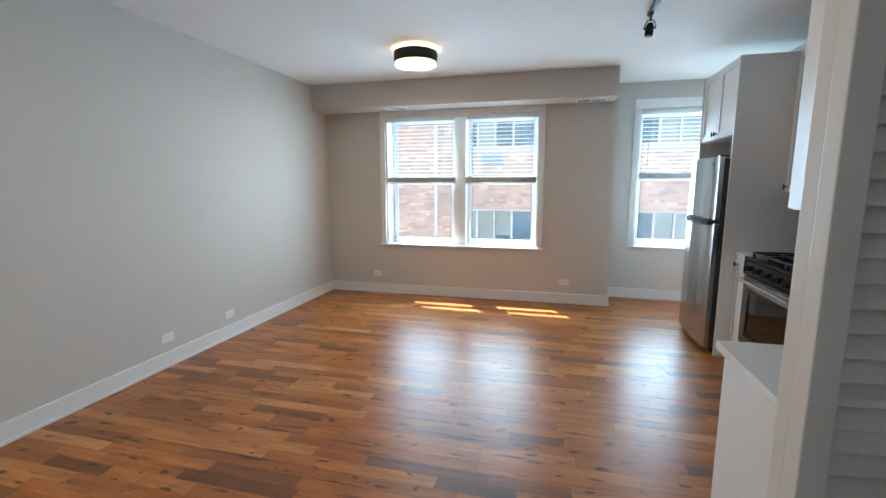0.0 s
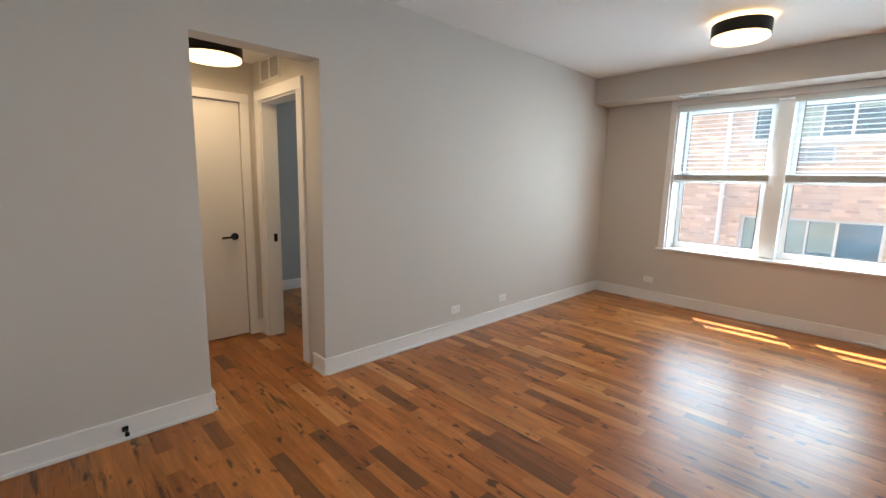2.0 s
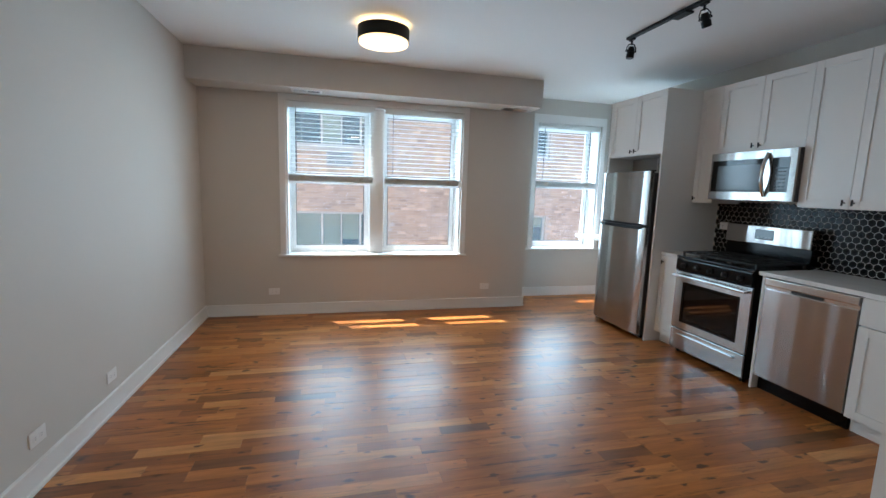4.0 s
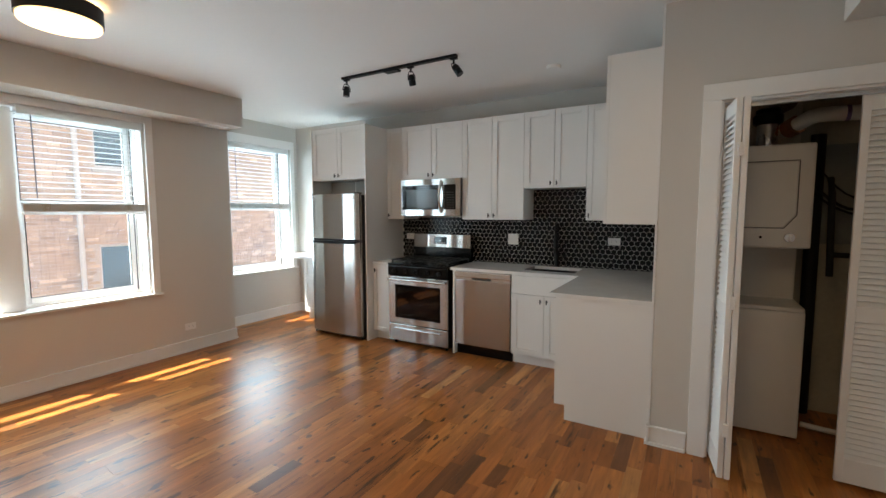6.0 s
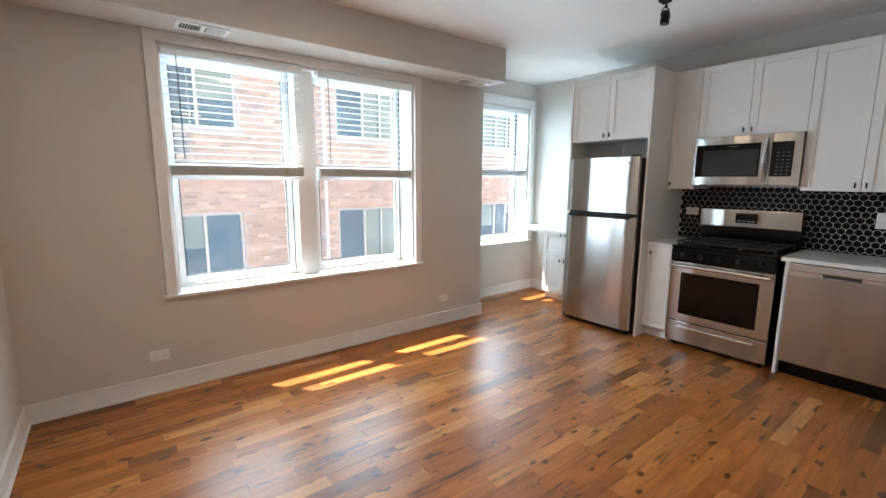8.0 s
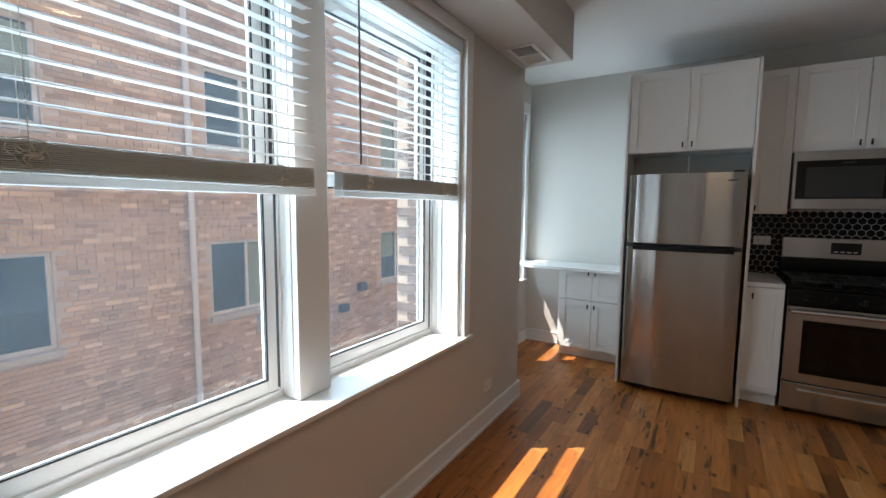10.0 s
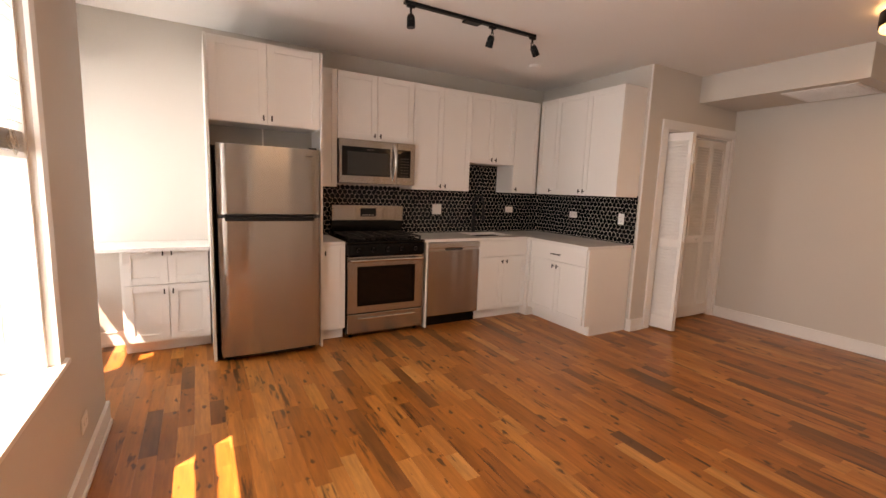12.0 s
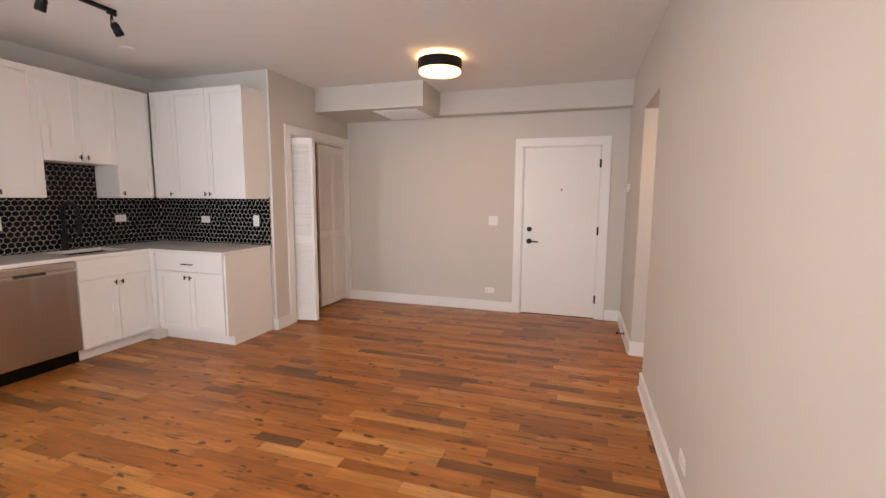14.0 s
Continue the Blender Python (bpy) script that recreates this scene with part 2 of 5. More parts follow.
CORD = mat("cord", (0.66, 0.62, 0.55), 0.8, var=0.08, bump=0.1)
GLASS = glass_mat("window_glass", (0.97, 0.985, 0.985))
LAMPG = glow_mat("lamp_diffuser", (1.0, 0.66, 0.28), 0.8)
SLOT = mat("dark_slot", (0.03, 0.03, 0.03), 0.8, var=0.1, bump=0.0)
GREYV = mat("grey_paint_far_room", (0.42, 0.405, 0.375), 0.75, var=0.03, bump=0.06, bscale=200)
WOOD, WOODJ = wood_mat("plank_oak", False), wood_mat("plank_oak_joined", True)
UNDER = mat("floor_joint", (0.05, 0.028, 0.016), 0.8, var=0.2, bump=0.1)
BRICK, BRICKJ = brick_mat("tan_brick", False), brick_mat("tan_brick_joined", True)
# dark brown brick, its colour lowered further to stay brown in full sun
DARKBRICK, DARKBRICKJ = brick_mat("dark_brown_brick", False, (0.17, 0.125, 0.095)), brick_mat("dark_brown_brick_joined", True, (0.17, 0.125, 0.095))
PALEMORTAR = mat("pale_mortar", (0.48, 0.40, 0.32), 0.95, var=0.15, scale=8, bump=0.5, bscale=60)
MORTAR = mat("mortar", (0.52, 0.42, 0.32), 0.95, var=0.12, scale=3, bump=0.4, bscale=80)
STONE = mat("limestone_sill", (0.46, 0.43, 0.38), 0.85, var=0.1, bump=0.3)
FARGLASS = glass_mat("far_window_glass", (0.80, 0.86, 0.84))
CURTAIN = mat("far_window_blind", (0.62, 0.60, 0.50), 0.7, var=0.1, bump=0.1)
ALUM = mat("aluminium_frame", (0.60, 0.59, 0.56), 0.5, 0.1, var=0.1, bump=0.05)
ASPHALT = mat("alley_concrete", (0.36, 0.34, 0.31), 0.9, var=0.2, scale=1.5, bump=0.4)
PIPEW = mat("painted_downspout", (0.62, 0.60, 0.56), 0.5, var=0.1, bump=0.05)
BRASS = mat("copper_flange", (0.34, 0.14, 0.07), 0.5, 0.3, var=0.2, bump=0.1)


# ---- mesh helpers ----
def box(bm, x0, x1, y0, y1, z0, z1, bev=0.0, seg=2):
    m = Matrix.Translation(((x0 + x1) / 2, (y0 + y1) / 2, (z0 + z1) / 2)) @ Matrix.Diagonal((abs(x1 - x0), abs(y1 - y0), abs(z1 - z0), 1))
    v = bmesh.ops.create_cube(bm, size=1, matrix=m)["verts"]
    if bev:
        bmesh.ops.bevel(bm, geom=list({e for q in v for e in q.link_edges}), offset=bev, segments=seg, affect="EDGES", profile=0.6)


def ring_box(bm, x0, x1, outer, inner):
    """A flat frame facing x: a slab with a rectangular opening through it."""
    def loop(x, r):
        y0, y1, z0, z1 = r
        return [bm.verts.new((x, y, z)) for y, z in ((y0, z0), (y1, z0), (y1, z1), (y0, z1))]
    e = 0.002
    of, ob = loop(x0, (outer[0] + e, outer[1] - e, outer[2] + e, outer[3] - e)), loop(x1, outer)
    om = loop(x0 + e, outer)
    nf, nb = loop(x0, inner), loop(x1, inner)
    for i in range(4):
        j = (i + 1) % 4
        for a, b in ((nf, of), (of, om), (om, ob), (ob, nb), (nb, nf)):
            bm.faces.new((a[i], a[j], b[j], b[i]))
    bmesh.ops.recalc_face_normals(bm, faces=bm.faces)


def cyl(bm, a, b, r, r2=None, seg=20):
    a, b = Vector(a), Vector(b)
    d = b - a
    m = Matrix.Translation((a + b) / 2) @ d.to_track_quat("Z", "Y").to_matrix().to_4x4()
    bmesh.ops.create_cone(bm, cap_ends=True, segments=seg, radius1=r, radius2=r if r2 is None else r2, depth=d.length, matrix=m)


def tube(bm, pts, r, seg=8):
    """A round bar swept along points."""
    pts = [Vector(p) for p in pts]
    rings, up = [], Vector((0.13, 0.31, 0.94)).normalized()
    for i, p in enumerate(pts):
        d = (pts[min(i + 1, len(pts) - 1)] - pts[max(i - 1, 0)]).normalized()
        s = d.cross(up).normalized() if abs(d.dot(up)) < 0.97 else d.cross(Vector((1, 0, 0))).normalized()
        t = d.cross(s)
        rings.append([bm.verts.new(p + r * (math.cos(a) * s + math.sin(a) * t)) for a in (2 * math.pi * j / seg for j in range(seg))])
    for a, b in zip(rings, rings[1:]):
        for j in range(seg):
            bm.faces.new((a[j], a[(j + 1) % seg], b[(j + 1) % seg], b[j]))
    bm.faces.new(rings[0][::-1]), bm.faces.new(rings[-1])


def arc(c, r, a0, a1, n, u, v):
    c, u, v = Vector(c), Vector(u), Vector(v)
    return [c + r * (math.cos(radians(a0 + (a1 - a0) * i / n)) * u + math.sin(radians(a0 + (a1 - a0) * i / n)) * v) for i in range(n + 1)]


def lathe(bm, c, prof, seg=32):
    """Turned about the upright through c; prof: (radius, height) from top to bottom or back."""
    rings = [[bm.verts.new((c[0] + r * math.cos(2 * math.pi * j / seg), c[1] + r * math.sin(2 * math.pi * j / seg), c[2] + h)) for j in range(seg)] for r, h in prof]
    for a, b in zip(rings, rings[1:]):
        for j in range(seg):
            bm.faces.new((a[j], a[(j + 1) % seg], b[(j + 1) % seg], b[j]))


def facing(bm, way, base, u0, u1, v0, v1, n0, n1, bev=0.0):
    """A box on an upright face: u along it, v up, n out of it. way is the side that the face looks to."""
    if way == "W":
        box(bm, base - n1, base - n0, u0, u1, v0, v1, bev)
    elif way == "E":
        box(bm, base + n0, base + n1, u0, u1, v0, v1, bev)
    elif way == "N":
        box(bm, u0, u1, base + n0, base + n1, v0, v1, bev)
    else:
        box(bm, u0, u1, base - n1, base - n0, v0, v1, bev)


def at_face(way, base, u, v, n):
    return {"W": (base - n, u, v), "E": (base + n, u, v), "N": (u, base + n, v), "S": (u, base - n, v)}[way]


def mesh_of(name, bm, material, shift=None, smooth=False):
    if shift is not None:
        bmesh.ops.translate(bm, vec=-Vector(shift), verts=bm.verts)
    bmesh.ops.recalc_face_normals(bm, faces=bm.faces)
    me = bpy.data.meshes.new(name)
    bm.to_mesh(me)
    bm.free()
    me.materials.append(material)
    if smooth:
        for f in me.polygons:
            f.use_smooth = True
        me.set_sharp_from_angle(angle=radians(40))
    return me


def thing(name, base, label, category, group=""):
    ob = new(name)
    ob.location = base
    ob.empty_display_size = 0.1
    ob["base"] = tuple(base)
    return tagged(ob, label, category, group)


def base_of(ob):
    while ob.parent:
        ob = ob.parent
    return Vector(ob["base"])


def part(name, bm, material, parent, label="", smooth=False):
    """Links a bmesh, given in the room's metres, as one mesh under a thing or a part."""
    ob = new(name, mesh_of(name, bm, material, base_of(parent), smooth))
    ob.parent = parent
    return tagged(ob, label)


def single(name, bm, material, label, category, group="", kind="", smooth=False):
    co = [v.co for v in bm.verts]
    base = Vector(((min(c.x for c in co) + max(c.x for c in co)) / 2, (min(c.y for c in co) + max(c.y for c in co)) / 2, min(c.z for c in co)))
    ob = new(name, mesh_of(name, bm, material, base, smooth))
    ob.location = base
    ob["base"] = tuple(base)
    return tagged(ob, label, category, group, kind)


def boxes(name, material, label, category, *dims, bev=0.0, kind="structure"):
    bm = bmesh.new()
    for d in dims:
        box(bm, *d, bev)
    return single(name, bm, material, label, category, kind=kind)


def BM():
    return bmesh.new()

# ---- the room: west wall x = -2.95, window wall y = 5.60, kitchen wall x = 2.16, entry wall y = -0.385, ceiling 2.70 ----
WX, NY, EX, SY, CZ = -2.95, 5.60, 2.16, -0.385, 2.70
PX, KY, CX = 0.73, 1.17, 0.605  # window pier's end, kitchen's south wall, closet wall
NY2 = 6.10  # nook's window wall

boxes("wall_west", PAINT, "greige painted wall with a hall opening", "wall",
      (WX - 0.16, WX, SY - 0.14, 0.775, 0, CZ), (WX - 0.16, WX, 1.538, NY + 0.38, 0, CZ), (WX - 0.16, WX, 0.775, 1.538, 2.20, CZ))
boxes("wall_south", PAINT, "greige painted entry wall round the door", "wall",
      (WX, -2.675, SY - 0.14, SY, 0, CZ), (-1.775, EX + 0.5, SY - 0.14, SY, 0, CZ), (-2.675, -1.775, SY - 0.14, SY, 2.045, CZ))
boxes("wall_closet", PAINT, "greige painted wall beside the laundry closet", "wall",
      (CX, CX + 0.11, 0.87, KY - 0.11, 0, CZ), (CX, CX + 0.11, SY, 0.87, 2.105, CZ), (CX, EX, KY - 0.11, KY, 0, CZ), (CX, CX + 0.11, SY, -0.345, 0, 2.105))
boxes("wall_east", PAINT, "greige painted kitchen wall", "wall", (EX, EX + 0.16, KY - 0.11, NY2 + 0.38, 0, CZ))
boxes("wall_north", PAINT, "greige painted window wall", "wall",
      (WX, -2.11, NY, NY + 0.24, 0, CZ), (-0.13, PX, NY, NY + 0.24, 0, CZ), (-2.11, -0.13, NY, NY + 0.24, 0, 0.655), (-2.11, -0.13, NY, NY + 0.24, 2.335, CZ),
      (0.47, PX, NY + 0.24, NY2, 0, CZ))
boxes("wall_nook", PAINT, "pale painted wall of the window nook", "wall",
      (0.47, 1.06, NY2, NY2 + 0.24, 0, CZ), (2.03, EX, NY2, NY2 + 0.24, 0, CZ), (1.06, 2.03, NY2, NY2 + 0.24, 0, 0.655), (1.06, 2.03, NY2, NY2 + 0.24, 2.385, CZ))
boxes("ceiling", CEIL, "flat white painted ceiling", "ceiling", (WX - 0.16, EX + 0.16, SY - 0.14, NY + 0.24, CZ, CZ + 0.12), (0.47, EX + 0.16, NY + 0.24, NY2 + 0.24, CZ, CZ + 0.12))
boxes("ceiling_beam", PAINT, "greige boxed duct beam above the windows", "ceiling beam", (WX, 0.69, 5.25, NY, 2.40, CZ), bev=0.004)
boxes("ceiling_soffit", PAINT, "greige boxed soffit over the entry", "soffit", (-0.765, CX, SY, 0.37, 2.425, CZ), (WX, -0.767, SY, -0.21, 2.425, CZ), bev=0.003)

# hall, the room beyond it and the laundry closet
boxes("wall_hall", PAINT, "greige painted hall walls", "wall",
      (-4.31, -4.15, 0.55, 0.60, 0, CZ), (-4.31, -4.15, 1.43, 1.55, 0, CZ), (-4.31, -4.15, 0.60, 1.43, 2.04, CZ),
      (-4.31, WX - 0.16, 0.43, 0.55, 0, CZ),
      (-4.31, -4.00, 1.55, 1.68, 0, CZ), (-3.30, WX - 0.16, 1.55, 1.68, 0, CZ), (-4.00, -3.30, 1.55, 1.68, 2.05, CZ))
boxes("ceiling_hall", CEIL, "white painted hall ceiling", "ceiling", (-4.31, WX - 0.162, 0.43, 1.68, 2.37, 2.54))
boxes("wall_bedroom", GREYV, "blue-grey painted walls of the far room", "wall",
      (-5.6, -5.5, 1.68, NY + 0.24, 0, CZ), (-5.5, -4.90, NY, NY + 0.24, 0, CZ), (-3.90, WX - 0.162, NY, NY + 0.24, 0, CZ), (-4.90, -3.90, NY, NY + 0.24, 0, 0.655), (-4.90, -3.90, NY, NY + 0.24, 2.335, CZ), (-5.5, -4.31, 1.58, 1.68, 0, CZ),
      (WX - 0.175, WX - 0.161, 1.684, NY, 0, CZ))
boxes("ceiling_bedroom", CEIL, "white painted ceiling of the far room", "ceiling", (-5.6, WX - 0.162, 1.684, NY + 0.24, CZ, CZ + 0.1))
boxes("wall_utility", CONC, "dark unfinished closet walls with grimy masonry", "wall",
      (1.72, 1.80, SY, KY - 0.11, 0, CZ), (CX + 0.11, 1.72, SY + 0.002, SY + 0.03, 0, CZ))
boxes("wall_closet_lining", mat("closet_plaster", (0.68, 0.62, 0.54), 0.8, var=0.12, scale=2, bump=0.2), "pale patched plaster lining of the closet", "wall", (CX + 0.112, 1.718, KY - 0.135, KY - 0.112, 0, CZ), (1.54, 1.718, 0.36, KY - 0.137, 1.93, CZ))

FLOOR = boxes("floor", UNDER, "warm brown oiled hardwood plank floor", "floor", (-5.6, EX + 0.16, SY - 0.14, NY2 + 0.2, -0.14, -0.012))


def baseboard(name, *runs, h=0.125, d=0.016):
    """Flat board with a shoe mould. runs: (way, base, u0, u1)."""
    for way, base, u0, u1 in runs:
        bm = BM()
        facing(bm, way, base, u0, u1, 0, h, 0, d, 0.003)
        facing(bm, way, base, u0, u1, 0, 0.022, d, d + 0.012, 0.004)
        facing(bm, way, base, u0, u1, h - 0.014, h - 0.001, d - 0.001, d + 0.004, 0.002)
        single(name, bm, TRIM, "white painted baseboard with a shoe mould", "baseboard", kind="structure")


baseboard("baseboard", ("E", WX, 1.538, NY), ("E", WX, SY, 0.775), ("S", NY, WX + 0.016, PX), ("E", PX, NY - 0.016, NY2), ("S", NY2, PX + 0.016, EX), ("W", EX, 5.03, NY2 - 0.016),
          ("N", SY, WX + 0.016, -2.775), ("N", SY, -1.70, CX), ("W", CX, 0.968, KY + 0.014), ("N", KY, CX - 0.028, CX + 0.035), ("N", 0.775, WX - 0.16, WX + 0.016), ("S", 1.538, WX - 0.16, WX + 0.016),
          ("E", -4.15, 1.50, 1.55), ("S", 1.55, -4.15, -4.09), ("E", -5.5, 1.684, NY), ("S", NY, -5.48, WX - 0.176))
single("trim", (lambda b: (box(b, CX - 0.002, CX + 0.012, KY + 0.002, KY + 0.014, 0.13, CZ - 0.002), b)[1])(BM()), TRIM, "white painted corner strip at the kitchen pier", "trim", kind="structure")


def casing(name, way, base, u0, u1, v1, w=0.095, d=0.019, v0=0.0, label="white painted flat door casing"):
    """Flat trim round an opening from u0 to u1 and up to v1."""
    bm = BM()
    facing(bm, way, base, u0 - w, u0, v0, v1, 0, d, 0.003)
    facing(bm, way, base, u1, u1 + w, v0, v1, 0, d, 0.003)
    facing(bm, way, base, u0 - w, u1 + w, v1, v1 + w, 0, d + 0.001, 0.003)
    return single(name, bm, TRIM, label, "trim", kind="structure")


casing("trim", "N", SY, -2.672, -1.778, 2.04)
casing("trim", "W", CX, -0.345, 0.865, 2.105)
casing("trim", "S", 1.55, -4.00, -3.30, 2.05, w=0.085)
casing("trim", "E", -4.15, 0.60, 1.43, 2.04, w=0.07)
boxes("trim", TRIM, "white painted door lining", "trim", (-4.00, -3.985, 1.551, 1.679, 0, 2.035), (-3.315, -3.30, 1.551, 1.679, 0, 2.035), (-4.00, -3.30, 1.551, 1.679, 2.035, 2.05))
boxes("trim", TRIM, "white painted closet door lining", "trim", (CX + 0.001, CX + 0.109, 0.853, 0.869, 0, 2.09), (CX + 0.001, CX + 0.109, SY + 0.002, -0.333, 0, 2.09), (CX + 0.001, CX + 0.109, -0.333, 0.869, 2.091, 2.104))
boxes("trim", TRIM, "white painted door lining", "trim", (-2.674, -2.660, SY - 0.139, SY - 0.001, 0, 2.03), (-1.790, -1.776, SY - 0.139, SY - 0.001, 0, 2.03), (-2.674, -1.776, SY - 0.139, SY - 0.001, 2.031, 2.044))


# ---- windows ----
def sash(win, name, x0, x1, z0, z1, y, side=0.042, low=0.05, high=0.055):
    f = BM()
    box(f, x0, x0 + side, y, y + 0.036, z0, z1, 0.004)
    box(f, x1 - side, x1, y, y + 0.036, z0, z1, 0.004)
    box(f, x0 + side, x1 - side, y + 0.001, y + 0.035, z0, z0 + low, 0.004)
    box(f, x0 + side, x1 - side, y + 0.001, y + 0.035, z1 - high, z1, 0.004)
    s = part(name, f, VINYL, win, "white vinyl sash")
    g = BM()
    box(g, x0 + side - 0.004, x1 - side + 0.004, y + 0.024, y + 0.030, z0 + low - 0.004, z1 - high + 0.004)
    p = part("pane", g, GLASS, s, "clear window pane")
    p.visible_shadow = False
    k = BM()
    for a, b, c, d in ((x0 + side, x0 + side + 0.006, z0 + low, z1 - high), (x1 - side - 0.006, x1 - side, z0 + low, z1 - high), (x0 + side, x1 - side, z0 + low, z0 + low + 0.006), (x0 + side, x1 - side, z1 - high - 0.006, z1 - high)):
        box(k, a, b, y - 0.001, y + 0.012, c, d)
    part("gasket", k, GASKET, s, "black glazing gasket")


def window(name, x0, x1, z0, z1, y, bays, meet=1.545):
    """Double-hung windows in one opening of a wall whose inner face is at y."""
    w = tagged(thing(name, ((x0 + x1) / 2, y, z0), "white double-hung vinyl window with a painted sill and casing", "window"), kind="structure")
    f = BM()
    yo = y + 0.287
    box(f, x0, x0 + 0.022, y + 0.02, yo, z0, z1, 0.003)
    box(f, x1 - 0.022, x1, y + 0.02, yo, z0, z1, 0.003)
    box(f, x0 + 0.022, x1 - 0.022, y + 0.02, yo, z1 - 0.022, z1, 0.003)
    box(f, x0 + 0.022, x1 - 0.022, y + 0.195, yo + 0.02, z0, z0 + 0.028, 0.004)
    channels, stops, liners = BM(), BM(), BM()
    for a, b in bays:
        for edge, way in ((a, 1), (b, -1)):
            for y0, y1, wide in ((0.191, 0.202, 0.013), (0.242, 0.247, 0.016), (0.282, 0.291, 0.026), (0.128, 0.136, 0.009), (0.160, 0.172, 0.005)):
                q = sorted((edge, edge + way * wide))
                box(stops if wide > 0.02 else f if wide > 0.01 else liners, *q, y + y0, y + y1, z0 + 0.028, z1 - 0.022, 0.002)
            q = sorted((edge, edge + way * 0.006))
            box(channels, *q, y + 0.202, y + 0.281, z0 + 0.029, z1 - 0.023)
    part("jamb_liner", liners, TRIM, w, "painted beads along the jambs")
    part("outer_stop", stops, OUTERP, w, "cream outer stops, darkened against the sun")
    part("side_channel", channels, GASKET, w, "dark balance channels beside the sashes")
    part("window_frame", f, VINYL, w, "white vinyl frame with side tracks", True)
    if len(bays) > 1:
        for (a, b), (c, d) in zip(bays, bays[1:]):
            m = BM()
            box(m, b - 0.004, c + 0.004, y + 0.098, yo, z0 + 0.002, z1 - 0.004, 0.004)
            part("mullion", m, TRIM, w, "wide painted post between the sashes")
    for a, b in bays:
        sash(w, "lower_sash", a + 0.021, b - 0.021, z0 + 0.028, meet + 0.02, y + 0.204)
        sash(w, "upper_sash", a + 0.017, b - 0.017, meet - 0.02, z1 - 0.022, y + 0.2485, low=0.055)
        k = BM()
        box(k, (a + b) / 2 - 0.03, (a + b) / 2 + 0.03, y + 0.205, y + 0.235, meet + 0.020, meet + 0.034, 0.004)
        part("sash_lock", k, VINYL, w, "white sash lock")
    s = BM()
    box(s, x0 - 0.085, x1 + 0.085, y - 0.032, y + 0.200, z0 - 0.022, z0, 0.005)
    part("window_sill", s, TRIM, w, "white painted inner sill")
    c = BM()
    facing(c, "S", y, x0 - 0.065, x0 + 0.002, z0, z1 + 0.002, 0, 0.017, 0.003)
    facing(c, "S", y, x1 - 0.002, x1 + 0.065, z0, z1 + 0.002, 0, 0.017, 0.003)
    facing(c, "S", y, x0 - 0.065, x1 + 0.065, z1 - 0.002, z1 + 0.062 if x0 < 0 else z1 + 0.11, 0, 0.018, 0.003)
    part("casing", c, TRIM, w, "white painted flat casing")
    return w


window("window_1", -2.11, -0.13, 0.68, 2.335, NY, ((-2.088, -1.20), (-1.05, -0.152)))
# never in view: added to let daylight into the far room
window("unseen_window", -4.90, -3.90, 0.68, 2.335, NY, ((-4.878, -3.922),))
window("window_2", 1.06, 2.03, 0.68, 2.385, NY2, ((1.082, 2.008),), 1.575)


# ---- kitchen ----
def t_knob(parent, way, base, u, v, upright=True):
    bm = BM()
    cyl(bm, at_face(way, base, u, v, 0), at_face(way, base, u, v, 0.026), 0.0045, seg=10)
    if upright:
        facing(bm, way, base, u - 0.005, u + 0.005, v - 0.021, v + 0.021, 0.022, 0.031, 0.002)
    else:
        facing(bm, way, base, u - 0.021, u + 0.021, v - 0.005, v + 0.005, 0.022, 0.031, 0.002)
    part("knob", bm, BLACK, parent, "black T-shaped pull")


def shaker(parent, way, base, u0, u1, v0, v1, knob=None, rail=0.057, name="door"):
    """A framed door with a recessed panel, 2 cm thick, standing out from base."""
    g = 0.0018
    u0, u1, v0, v1 = u0 + g, u1 - g, v0 + g, v1 - g
    rail = min(rail, (u1 - u0) * 0.3)
    bm = BM()
    facing(bm, way, base, u0, u0 + rail, v0, v1, 0, 0.020, 0.0015)
    facing(bm, way, base, u1 - rail, u1, v0, v1, 0, 0.020, 0.0015)
    facing(bm, way, base, u0 + rail, u1 - rail, v0, v0 + rail, 0, 0.0196, 0.0015)
    facing(bm, way, base, u0 + rail, u1 - rail, v1 - rail, v1, 0, 0.0196, 0.0015)
    facing(bm, way, base, u0 + rail - 0.002, u1 - rail + 0.002, v0 + rail - 0.002, v1 - rail + 0.002, 0, 0.0105)
    d = part(name, bm, CAB, parent)
    if knob:
        t_knob(d, way, base + (-0.02 if way in "WS" else 0.02), *knob)
    return d


def slab(parent, way, base, u0, u1, v0, v1, pull=None, name="drawer_front"):
    bm = BM()
    facing(bm, way, base, u0 + 0.002, u1 - 0.002, v0 + 0.002, v1 - 0.002, 0, 0.020, 0.002)
    d = part(name, bm, CAB, parent)
    if pull:
        u, v, half = pull
        b2 = base + (-0.02 if way in "WS" else 0.02)
        p = BM()
        facing(p, way, b2, u - half, u + half, v - 0.005, v + 0.005, 0.022, 0.031, 0.002)
        for q in (u - half + 0.015, u + half - 0.015):
            cyl(p, at_face(way, b2, q, v, 0), at_face(way, b2, q, v, 0.026), 0.0045, seg=10)
        part("handle", p, BLACK, d, "black bar pull")
    return d


def carcass(parent, way, back, depth, u0, u1, v0, v1):
    bm = BM()
    facing(bm, way, back, u0, u1, v0, v1, 0.001, depth, 0.001)
    return part("body", bm, CAB, parent)


